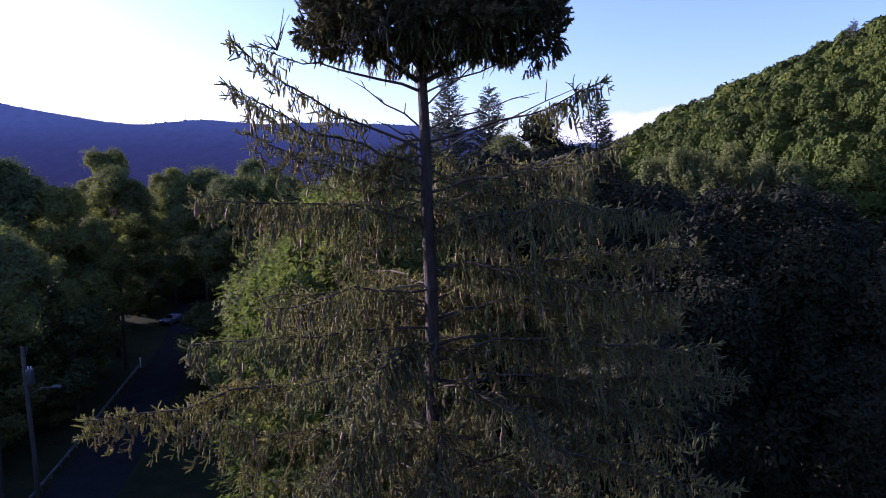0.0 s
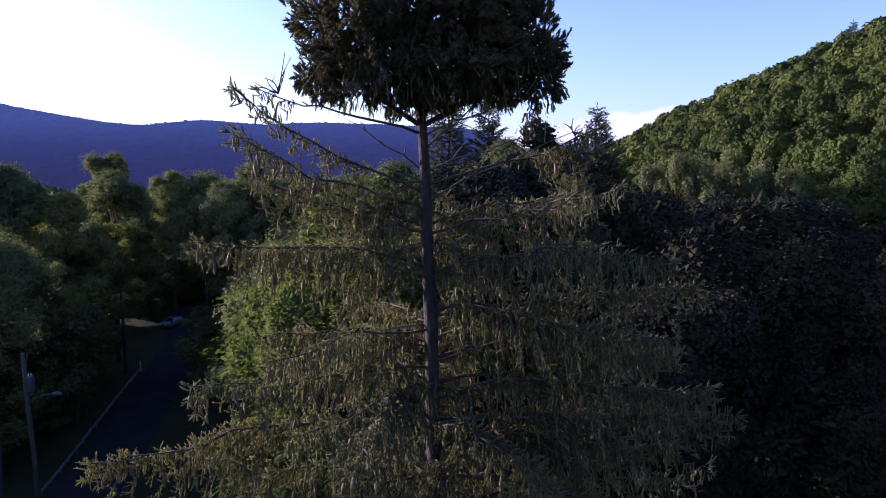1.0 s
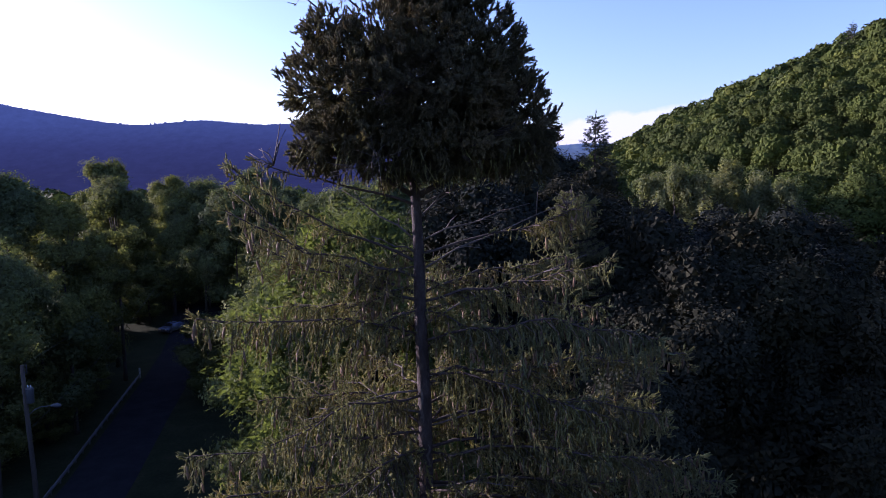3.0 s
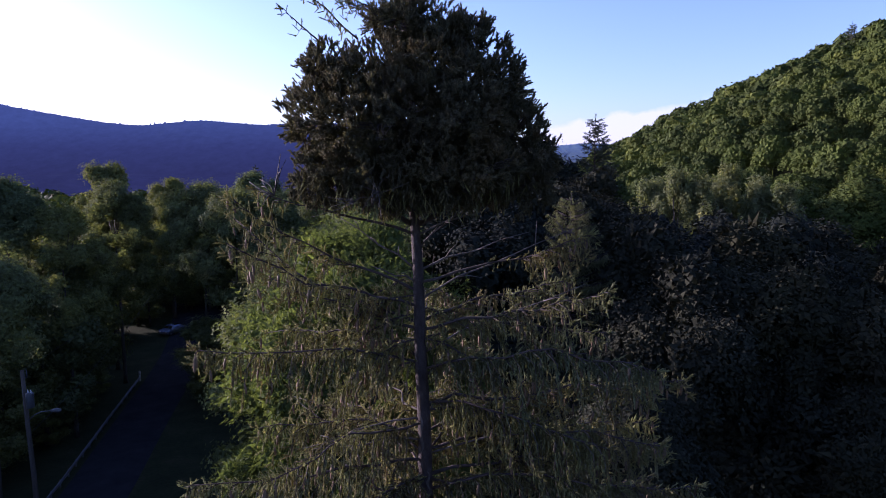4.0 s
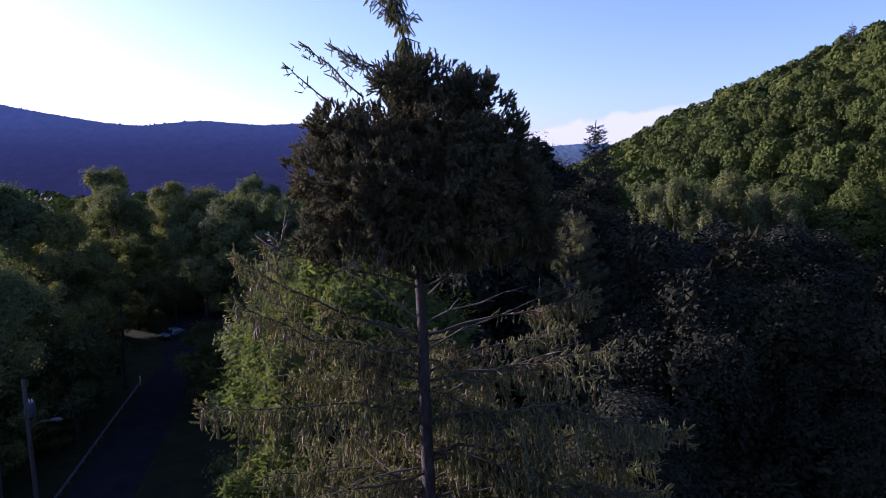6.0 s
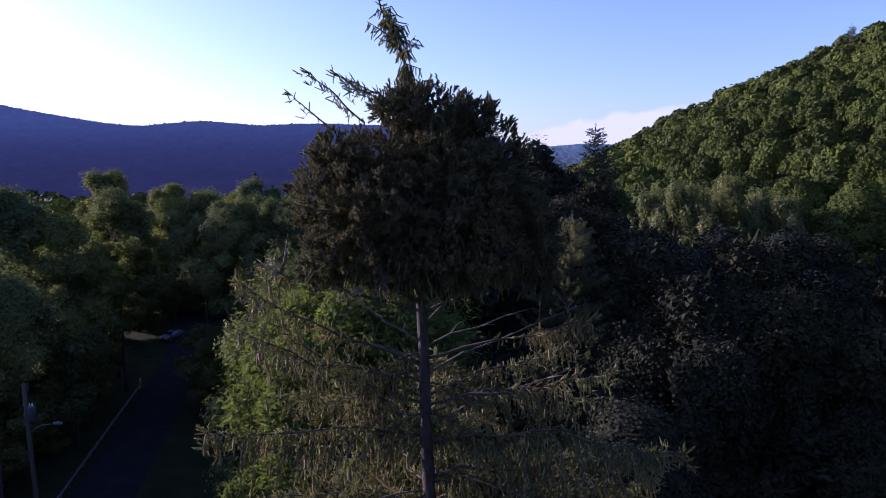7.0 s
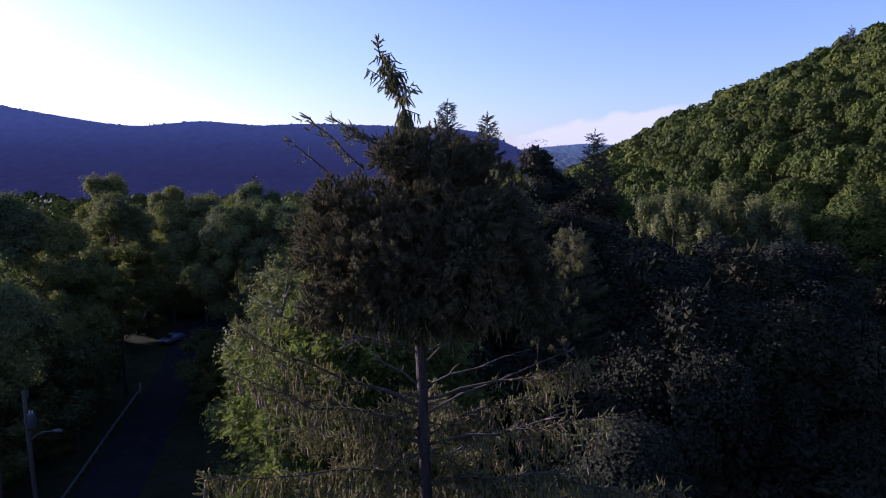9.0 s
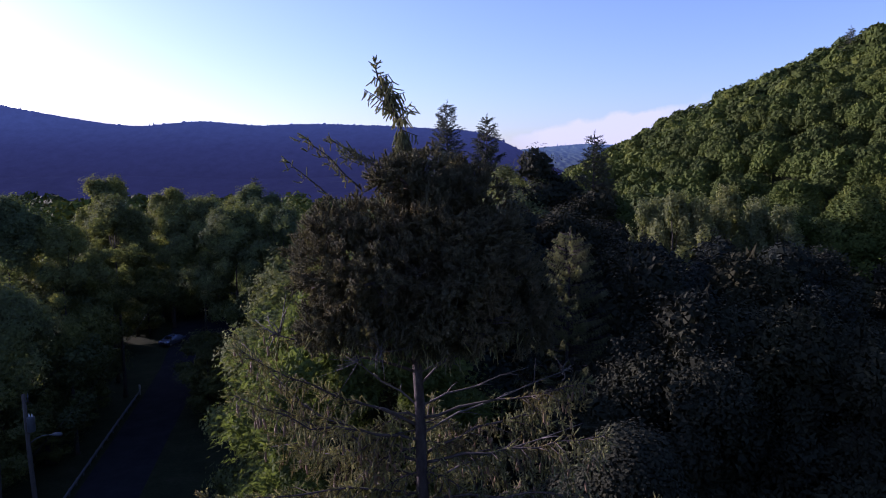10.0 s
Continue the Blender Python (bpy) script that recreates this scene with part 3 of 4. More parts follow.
def spruce_limb(rng, base, way, length, rise, sag, lift, density=1.0, hang=0.32, bare=0.13, upright=0.25, thick=0.03, brown=0.75, template=STRAND, each=0.04, weep=1.0, fat=0.46):
    """One limb: its wood, the needled strands hanging from its twigs, and its cones."""
    u = np.array([math.cos(way), math.sin(way), 0.0])
    side = np.array([-u[1], u[0], 0.0])
    bend = rng.normal() * 0.2
    q = np.linspace(0, 1, 9)
    axis = base + length * (q[:, None] * u + (bend * q ** 2)[:, None] * side) + np.stack([0 * q, 0 * q, length * (rise * q - sag * q ** 2 + lift * q ** 3)], 1)
    axis[1:] += rng.normal(size=(8, 3)) * 0.012 * length
    wood = [tube(axis, thick * (1 - 0.88 * q) + 0.003, 6)]
    P, W, S, C, CS = [], [], [], [], []
    n = int(length * 12 * density)
    for i in range(n):
        s = bare + (1 - bare) * (i + rng.random()) / n
        b = np.array([np.interp(s, q, axis[:, k]) for k in range(3)])
        t = np.array([np.interp(min(1, s + 0.1), q, axis[:, k]) - np.interp(max(0, s - 0.1), q, axis[:, k]) for k in range(3)])
        t /= np.linalg.norm(t) + 1e-9
        sd = 1 if i % 2 else -1
        tl = (0.16 + 0.3 * length * (1 - s) ** 0.7 * min(1, s / 0.35)) * rng.uniform(0.5, 1.2)
        d = unit(t * rng.uniform(0.5, 1.0) + side * sd * rng.uniform(0.5, 1.0) + np.array([0, 0, rng.uniform(-0.25, 0.2)]))
        fall = rng.uniform(0.35, 1.15) * weep
        m = b + d * tl * 0.5 + np.array([0, 0, -0.15 * fall * tl])
        e = b + d * tl * (1 - 0.3 * fall) + np.array([0, 0, -fall * tl])
        wood.append(tube([b, m, e], [0.0065, 0.0045, 0.002], 3))
        k = max(2, int(tl / each))
        for j in range(k):
            r = (j + rng.random()) / k
            p = b + (m - b) * 2 * r if r < 0.5 else m + (e - m) * (2 * r - 1)
            if rng.random() < upright * (0.35 + r):
                w = unit(d * 0.6 + np.array([0, 0, rng.uniform(0.1, 1.0)]) + rng.normal(size=3) * 0.3)
                l = rng.uniform(0.07, 0.15)
            else:
                w = unit(np.array([0, 0, -1.0]) + d * 0.22 + rng.normal(size=3) * 0.16)
                l = hang * rng.uniform(0.3, 1.2)
            P.append(p), W.append(w), S.append(l)
        # the end of a twig: a small fan of shoots
        for j in range(2):
            P.append(e), W.append(unit(d + rng.normal(size=3) * 0.45 + np.array([0, 0, 0.1]))), S.append(rng.uniform(0.07, 0.14))
        for j in range(rng.poisson(brown)):
            r = rng.uniform(0.45, 1.0)
            C.append(m + (e - m) * (2 * r - 1) + np.array([0, 0, -0.015]) if r > 0.5 else m), CS.append(rng.uniform(0.1, 0.16))
    # shoots and short strands along the limb itself
    for s in np.arange(bare * 0.7, 1.0, 0.035 / length / density):
        b = np.array([np.interp(s, q, axis[:, k]) for k in range(3)])
        if rng.random() < 0.35:
            P.append(b), W.append(unit(u * 0.7 + side * rng.normal() + np.array([0, 0, rng.uniform(0.2, 0.9)]))), S.append(rng.uniform(0.08, 0.16))
        else:
            P.append(b), W.append(unit(np.array([0, 0, -1.0]) + rng.normal(size=3) * 0.25)), S.append(hang * rng.uniform(0.3, 1.0))
    for j in range(5):
        P.append(axis[-1]), W.append(unit(u + rng.normal(size=3) * 0.4 + np.array([0, 0, 0.35]))), S.append(rng.uniform(0.09, 0.16))
    S = np.array(S)
    # a strand keeps its needles' size whatever its length
    thickness = fat * rng.uniform(0.8, 1.2, len(S)) * np.clip(S / 0.15, 0.75, 1.0)
    leaves = scattered(template, np.array(P), np.array(W), np.stack([thickness, thickness, S], 1), rng)
    return joined(wood), leaves, list(zip(C, CS))


def trunk_at(z):
    """The spruce's axis at a height: nearly plumb, with a slight sway, bent over at the top."""
    zs = [0, 20, 22, 24, 25.6, 27.4, 28.03, 28.44, 28.58, 28.75, 28.92, 29.12, 29.27]
    return np.array([np.interp(z, zs, [0.13, -0.09, -0.12, -0.18, -0.25, -0.3, -0.38, -0.415, -0.44, -0.52, -0.59, -0.7, -0.73]), np.interp(z, [0, 20, 29, 29.4], [8.1, 8.0, 8.0, 7.95]), z])


spruce = thing("norway_spruce", (0, 0, 0), "tall old spruce with drooping olive branches and dense dark top", "tree")
zs = [0, 0.5, 3, 8, 14, 18, 20, 21, 22, 23, 24, 25, 26, 27, 28.35]
rs = [0.46, 0.36, 0.31, 0.25, 0.17, 0.125, 0.108, 0.1, 0.094, 0.086, 0.077, 0.066, 0.055, 0.045, 0.026]
smooth(part("trunk", tube([trunk_at(z) + np.array([0.012 * math.sin(z * 3.1), 0.01 * math.cos(z * 2.3), 0]) for z in zs], rs, 14), BARK, spruce, "grey-brown scaly trunk"))


def limb_part(rng, z, way, length, rise, sag, lift, **more):
    wood, leaves, cones = spruce_limb(rng, trunk_at(z), way, length, rise, sag, lift, **more)
    b = part("branch", wood, TWIG, spruce)
    part("foliage", leaves, NEEDLES, b)
    ALL_CONES.extend(cones)
    return b


ALL_CONES = []


rng = np.random.default_rng(21)
z, turn = 24.05, 0.4
while z > 13.0:
    span = float(np.interp(z, [13, 18, 20, 22, 23.5, 24.6, 25.5], [4.6, 4.2, 3.9, 3.5, 2.9, 2.4, 1.9]))
    n_whorl = 5 if z > 18.5 else 4
    for k in range(n_whorl):
        way = turn + k * 2 * math.pi / n_whorl + rng.normal() * 0.25
        l = span * rng.uniform(0.78, 1.12)
        if math.sin(way) < -0.62 and z > 22.6:
            continue
        if math.cos(way) < -0.5:
            l *= 0.9 if z > 22.2 else 0.82
        if math.sin(way) < -0.6:
            l = min(l, 2.3)
        high = (z - 19) / 6.5
        limb_part(rng, z + rng.uniform(-0.32, 0.32), way, l, 0.16 + 0.3 * max(0, high) + rng.uniform(-0.16, 0.14), 0.55 + rng.uniform(-0.1, 0.1), 0.26, density=(1.15 if math.sin(way) < 0.3 else 0.8) if z > 18.5 else 0.4, hang=0.21, fat=0.52, bare=0.06, thick=0.006 + 0.003 * l, template=STRAND if z > 18.5 else STRAND_FEW, each=(0.034 if math.sin(way) < 0.3 else 0.044) if z > 18.5 else 0.14)
    turn += 0.75
    z -= 0.4 if z > 18.5 else 1.1
z = 12.0
while z > 5.0:
    for k in range(4):
        limb_part(rng, z, turn + k * 1.57, 4.8 * rng.uniform(0.8, 1.1), 0.05, 0.5, 0.3, density=0.4, hang=0.4, thick=0.03, template=STRAND_FEW, each=0.12)
    turn += 0.9
    z -= 1.3

# rising limbs just under the dense top, hung with drapery towards their upturned ends
for z, way, l, rise, sag, lift, bare, dens in (
        (24.79, math.pi - 0.05, 2.05, 0.5, 0.25, 0.33, 0.3, 1.1), (24.39, math.pi + 0.06, 2.5, 0.4, 0.25, 0.35, 0.3, 1.1), (24.6, math.pi + 0.4, 2.2, 0.34, 0.25, 0.3, 0.1, 1.0), (24.32, math.pi - 0.35, 2.3, 0.28, 0.25, 0.3, 0.08, 1.1),
        (25.5, math.pi + 0.03, 1.95, 0.34, 0.3, 0.25, 0.75, 0.3), (24.9, 0.04, 1.95, 0.3, 0.25, 0.28, 0.62, 1.0), (24.3, -0.15, 2.25, 0.3, 0.2, 0.15, 0.12, 1.1), (24.4, 0.35, 2.25, 0.3, 0.15, 0.0, 0.1, 1.1), (24.95, math.pi - 0.3, 0.7, 0.0, 0.5, 0.0, 0.03, 1.8), (24.75, math.pi + 0.35, 0.85, 0.05, 0.5, 0.0, 0.03, 1.7), (24.5, math.pi - 0.1, 0.9, 0.0, 0.5, 0.0, 0.03, 1.7), (24.2, math.pi + 0.5, 1.0, 0.0, 0.5, 0.0, 0.03, 1.7), (23.9, math.pi + 0.2, 1.1, 0.0, 0.5, 0.0, 0.03, 1.6),
        (24.55, 0.5, 1.0, 0.05, 0.5, 0.0, 0.03, 1.7), (24.2, -0.4, 1.1, 0.05, 0.5, 0.0, 0.03, 1.6), (24.8, 0.9, 1.0, 0.1, 0.5, 0.0, 0.03, 1.6)):
    left = math.cos(way) < 0
    limb_part(rng, z, way, l, rise, sag, lift, density=dens, hang=0.13 if left else 0.16, upright=0.5 if left else 0.35, bare=bare, thick=0.018 if l > 1.3 else 0.009, weep=0.8 if left else 1.1, fat=0.25 if left and l > 1.3 else 0.52, template=FINGER if left and l > 1.3 else STRAND, each=0.055 if left and l > 1.3 else 0.04, brown=0.8 if l < 1.3 else 0.3)

# long lower limbs that reach out past the rest
for z, way, l, rise in ((23.3, 0.1, 3.25, 0.16), (21.95, -0.05, 3.7, 0.08), (21.25, -0.35, 3.4, 0.1), (22.05, math.pi + 0.08, 3.9, 0.0), (22.4, 0.05, 3.2, 0.16)):
    limb_part(rng, z, way, l, rise, 0.1, 0.03, density=1.1, hang=0.2, upright=0.5, bare=0.3, thick=0.02, weep=0.75, fat=0.52)

# pale patches laid just proud of the trunk
for z0, z1, a0, wide in ((22.75, 23.25, -2.0, 0.5), (22.2, 22.5, -1.2, 0.35), (23.9, 24.1, -2.3, 0.4), (21.5, 21.8, -1.8, 0.45)):
    v, f = [], []
    for i, z in enumerate(np.linspace(z0, z1, 7)):
        r = np.interp(z, zs, rs) + 0.006
        half = wide * math.sin(math.pi * (i + 0.6) / 7.2) * 0.5
        for k in range(5):
            an = a0 + 0.2 * math.sin(i * 1.7) + half * (k - 2) / 2
            v.append(trunk_at(z) + np.array([math.cos(an) * r + 0.012 * math.sin(z * 3.1), math.sin(an) * r + 0.01 * math.cos(z * 2.3), 0]))
    for i in range(6):
        for k in range(4):
            n = i * 5 + k
            f += [(n, n + 1, n + 6), (n, n + 6, n + 5)]
    part("bark_scar", (np.array(v), np.array(f)), DEADWOOD, spruce, "pale patch on the trunk")


# the dense broom: thousands of short brushes on several lobes round the stem
BROOM_LOBES = [((-0.35, 8.0, 26.9), (1.3, 1.3, 0.95)), ((0.1, 8.0, 27.25), (0.86, 1.05, 0.8)), ((-1.2, 8.0, 26.85), (0.72, 0.9, 0.72)), ((0.62, 8.0, 26.55), (0.66, 0.9, 0.72)),
               ((-0.2, 8.1, 27.75), (0.56, 0.7, 0.55)), ((-0.95, 7.8, 26.35), (0.68, 0.8, 0.5)), ((0.1, 7.6, 26.3), (0.8, 0.7, 0.5)), ((-0.4, 8.2, 26.2), (1.0, 1.0, 0.45)),
               ((0.98, 8.0, 26.2), (0.34, 0.5, 0.45)), ((0.2, 8.0, 27.85), (0.3, 0.4, 0.28)), ((-0.55, 7.6, 27.95), (0.34, 0.35, 0.28)),
               ((-1.25, 7.5, 27.4), (0.34, 0.35, 0.28)), ((-1.5, 7.7, 26.2), (0.3, 0.4, 0.36)), ((0.2, 7.2, 26.9), (0.4, 0.3, 0.35)), ((-0.62, 8.0, 27.1), (0.42, 0.5, 0.42))]
rng = np.random.default_rng(5)
for centre, size in BROOM_LOBES:
    c, sz = np.array(centre) + np.array([0.12, 0, 0]), np.array(size)
    tufts = int(360 * (sz[0] * sz[2]) / 0.7) + 12
    d = unit(rng.normal(size=(tufts, 3)))
    r = np.where(rng.random(tufts) < 0.25, rng.uniform(0.5, 0.85, tufts), rng.uniform(0.86, 1.03, tufts))
    lump = 1 + 0.09 * np.sin(5 * d[:, 0] + 3 * d[:, 2]) * np.sin(4 * d[:, 1] + 5 * d[:, 2])
    heart = c + d * sz * (r * lump)[:, None]
    down = np.clip(-d[:, 2:3] * 1.5 + 0.05, 0, 1)
    lean = unit(d * 0.8 + np.array([0, 0, 1.0]) * (0.8 - 2.2 * down))
    n = tufts * 7
    p = np.repeat(heart, 7, 0) + rng.normal(size=(n, 3)) * 0.035 - np.repeat(lean, 7, 0) * 0.05
    w = np.repeat(lean, 7, 0) + rng.normal(size=(n, 3)) * 0.36
    ln = rng.uniform(0.08, 0.125, n)
    leaves = scattered(BRUSH, p, w, np.stack([ln * 1.35, ln * 1.35, ln], 1), rng)
    sprigs = [tube([trunk_at(np.clip(c[2] - 0.6, 25.6, 28.3)), (trunk_at(c[2] - 0.4) * 0.4 + c * 0.6), c], [0.035, 0.025, 0.012], 5)]
    for k in range(20):
        sprigs.append(tube([c + (p[k] - c) * 0.02, c + (p[k] - c) * 0.55 + np.array([0, 0, -0.05]), p[k]], [0.012, 0.008, 0.004], 4))
    b = part("broom_limb", joined(sprigs), TWIG, spruce)
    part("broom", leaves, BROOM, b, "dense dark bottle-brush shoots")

# the bent leader: stout needled fingers, hanging below and upright at the tip
rng = np.random.default_rng(8)
lead = [trunk_at(z) for z in (28.2, 28.44, 28.58, 28.75, 28.92, 29.12, 29.2, 29.27)]
leader = part("leader", tube(lead, [0.026, 0.022, 0.02, 0.017, 0.015, 0.012, 0.008, 0.004], 6), TWIG, spruce, "leaning top shoot")
P, W, S, wood = [], [], [], []


def sprig(base, tip, sag, count, low, high, droop):
    """A thin side shoot with needled fingers."""
    base, tip = np.array(base, float), np.array(tip, float)
    line = [base + (tip - base) * q + np.array([0, 0, -sag * q * (1 - q) * 4]) for q in (0, 0.33, 0.67, 1)]
    wood.append(tube(line, [0.009, 0.007, 0.005, 0.003], 4))
    for k in range(count):
        q = 0.2 + 0.8 * (k + rng.random()) / count
        P.append(base + (tip - base) * q + np.array([0, 0, -sag * q * (1 - q) * 4]))
        W.append(unit(tip - base) * 0.35 + rng.normal(size=3) * 0.3 + np.array([0, 0, -droop])), S.append(rng.uniform(low, high))


for k in range(46):
    z = rng.uniform(28.6, 29.14)
    b = trunk_at(z)
    an = rng.uniform(0, 2 * math.pi)
    reach = rng.uniform(0.06, 0.17) * (1.1 - 0.7 * abs(z - 28.9) / 0.4)
    sprig(b, b + np.array([math.cos(an) * reach + 0.05, math.sin(an) * reach, rng.uniform(-0.05, 0.06)]), 0.0, 5, 0.09, 0.16, 1.0)
for k in range(16):
    an, z = rng.uniform(0, 2 * math.pi), rng.uniform(29.05, 29.27)
    P.append(trunk_at(z)), W.append(np.array([math.cos(an) * 0.75, math.sin(an) * 0.75, rng.uniform(0.1, 1.0)])), S.append(rng.uniform(0.07, 0.12))
for k in range(5):
    P.append(trunk_at(29.27)), W.append(rng.normal(size=3) * 0.3 + np.array([0, 0, 1.0])), S.append(rng.uniform(0.07, 0.11))
sprig(trunk_at(28.75), (-0.86, 7.95, 28.97), -0.01, 11, 0.08, 0.17, 1.0)
sprig(trunk_at(28.7), (-0.72, 7.8, 28.76), 0.0, 8, 0.08, 0.16, 1.0)
sprig(trunk_at(28.58), (-0.26, 7.95, 28.76), 0.0, 9, 0.08, 0.13, 0.6)
sprig(trunk_at(28.62), (-0.3, 8.1, 28.84), 0.0, 6, 0.07, 0.12, 0.3)
sprig(trunk_at(28.5), (-0.22, 7.9, 28.42), 0.0, 6, 0.1, 0.16, 1.0)
S = np.array(S)
part("foliage", scattered(FINGER, np.array(P), np.array(W), np.stack([0 * S + 0.2, 0 * S + 0.2, S], 1), rng), NEEDLES, leader)
part("side_shoots", joined(wood), TWIG, leader)

# brownish strands: a skirt round the foot of the leader, and under the broom
P, W, S = [], [], []
for i in range(300):
    out, z = rng.uniform(0, 2 * math.pi), rng.uniform(27.95, 28.52)
    reach = rng.uniform(0.3, 1.0) * (0.04 + 0.3 * (28.55 - z))
    P.append(trunk_at(z) + np.array([math.cos(out) * reach, math.sin(out) * reach, 0]))
    W.append(np.array([math.cos(out) * 0.3, math.sin(out) * 0.3, -1.0])), S.append(rng.uniform(0.1, 0.2))
for centre, size in BROOM_LOBES[:1] + BROOM_LOBES[2:4] + BROOM_LOBES[5:8]:
    for i in range(70):
        out, r = rng.uniform(0, 2 * math.pi), math.sqrt(rng.uniform(0.05, 0.98))
        P.append(np.array(centre) + np.array([math.cos(out) * r * size[0], math.sin(out) * r * size[1], -size[2] * math.sqrt(1.02 - r * r) * 0.95]))
        if P[-1][2] > 26.3:
            P.pop()
            continue
        W.append(np.array([rng.normal() * 0.35, rng.normal() * 0.35, -1.0])), S.append(rng.uniform(0.08, 0.24))
S = np.array(S)
part("hanging_foliage", scattered(STRAND, np.array(P), np.array(W), np.stack([0 * S + 0.36, 0 * S + 0.36, S], 1), rng), NEEDLES, spruce, "brownish hanging strands")

# thin limbs that rise out of the broom's shoulder
for x, y, z, way, l, rise, dens in ((-0.9, 7.9, 27.8, math.pi - 0.05, 0.66, 0.93, 1.3), (-0.55, 7.9, 27.95, math.pi + 0.1, 0.64, 0.66, 1.8), (-0.6, 7.7, 28.05, math.pi - 0.3, 0.4, 0.55, 1.8), (-1.28, 7.9, 27.7, math.pi, 0.45, 0.95, 0.5)):
    wood, leaves, cones = spruce_limb(rng, np.array([x, y, z]), way, l, rise, 0.1, 0.05, density=dens, hang=0.09, bare=0.1, upright=0.5, thick=0.01, brown=0, weep=0.5, fat=0.21, template=FINGER, each=0.1)
    b = part("branch", wood, TWIG, spruce, "thin half-bare branch")
    part("foliage", leaves, NEEDLES, b)


def bare_spray(rng, base, way, length, count, sturdy=1.0):
    """Dead twigs in a curling fan."""
    out = []
    for k in range(count):
        d = unit(np.array(way) + rng.normal(size=3) * 0.55)
        curl = rng.normal(size=3) * 0.45
        l = length * rng.uniform(0.5, 1.1)
        pts = [np.array(base) + d * l * s + curl * l * s * s for s in (0, 0.25, 0.5, 0.75, 1)]
        out.append(tube(pts, [sturdy * r for r in (0.005, 0.0045, 0.004, 0.003, 0.002)], 4))
        if rng.random() < 0.7:
            e = pts[2] + unit(d + rng.normal(size=3) * 0.7) * l * 0.35
            out.append(tube([pts[2], (pts[2] + e) / 2 + curl * 0.05, e], [sturdy * r for r in (0.0035, 0.003, 0.0015)], 3))
    return joined(out)


for place, way, l, n in (((-0.55, 6.95, 26.6), (-0.1, -0.5, 0.6), 0.24, 11), ((-0.6, 7.0, 26.05), (-0.2, -0.5, 0.3), 0.3, 14), ((-0.85, 7.0, 25.95), (-0.6, -0.4, 0.1), 0.35, 10),
                         ((-0.2, 7.1, 26.9), (0.1, -0.5, 0.7), 0.16, 6), ((-1.95, 7.95, 25.98), (-0.4, 0, 0.9), 0.32, 8), ((1.6, 8.05, 25.5), (0.2, 0, 0.9), 0.3, 8)):
    part("bare_twig_spray", bare_spray(rng, place, way, l if place[1] > 7.9 else 0.75 * l, n, 1.9 if place[1] > 7.9 else 0.75), DEADWOOD, spruce, "curled bare grey twigs")
for z, way, l, rise in ((25.47, 0.1, 1.4, 0.5), (25.3, 0.3, 0.9, 0.95), (25.04, 0.1, 1.4, 0.45), (25.05, math.pi - 0.1, 0.95, 0.78), (24.9, math.pi + 0.4, 0.6, 0.5), (24.69, -0.05, 1.9, 0.58), (24.02, -0.12, 2.0, 0.56),
                         (23.2, math.pi + 0.2, 1.5, -0.1), (22.7, -0.3, 1.8, 0.42), (22.4, math.pi + 0.4, 1.6, -0.5), (21.9, -0.6, 1.4, 0.4), (22.9, math.pi + 0.7, 1.2, 0.3)):
    u = np.array([math.cos(way), math.sin(way), rise])
    b0 = trunk_at(z)
    pts = [b0 + u * l * s + np.array([0, 0, -0.12 * l * s * s + 0.03 * math.sin(9 * s + z)]) for s in (0, 0.25, 0.5, 0.75, 1)]
    pieces = [tube(pts, [0.014, 0.012, 0.01, 0.007, 0.003], 6)]
    for s in (1, 2, 3):
        e = pts[s] + unit(u + rng.normal(size=3) * 0.6) * 0.16 * l
        pieces.append(tube([pts[s], (pts[s] + e) / 2 + np.array([0, 0, 0.02]), e], [0.008, 0.006, 0.003], 4))
    part("bare_branch", joined(pieces), DEADWOOD, spruce, "bare grey branch")
# hanging cones: the foremost singly, the rest together
ALL_CONES.sort(key=lambda c: c[0][1] + 0.4 * abs(c[0][2] - 23.0))
cone_mesh = None
for place, size in ALL_CONES[:300]:
    if cone_mesh is None:
        ob = part("cone", CONE_SHAPE, CONE, spruce, "brown hanging cone")
        cone_mesh = ob.data
    else:
        ob = new("cone", cone_mesh)
        ob.parent = spruce
    ob.matrix_basis = pose(*place, 180 + rng.normal() * 7, rng.normal() * 7, rng.uniform(0, 360)) @ Matrix.Scale(size, 4)
rest = ALL_CONES[300:]
tagged(part("cone_mass", scattered(CONE_SHAPE, np.array([c[0] for c in rest]), np.tile((0, 0, -1.0), (len(rest), 1)) + rng.normal(size=(len(rest), 3)) * 0.12, np.array([c[1] for c in rest]), rng), CONE, spruce, "many brown hanging cones"), kind="stuff")


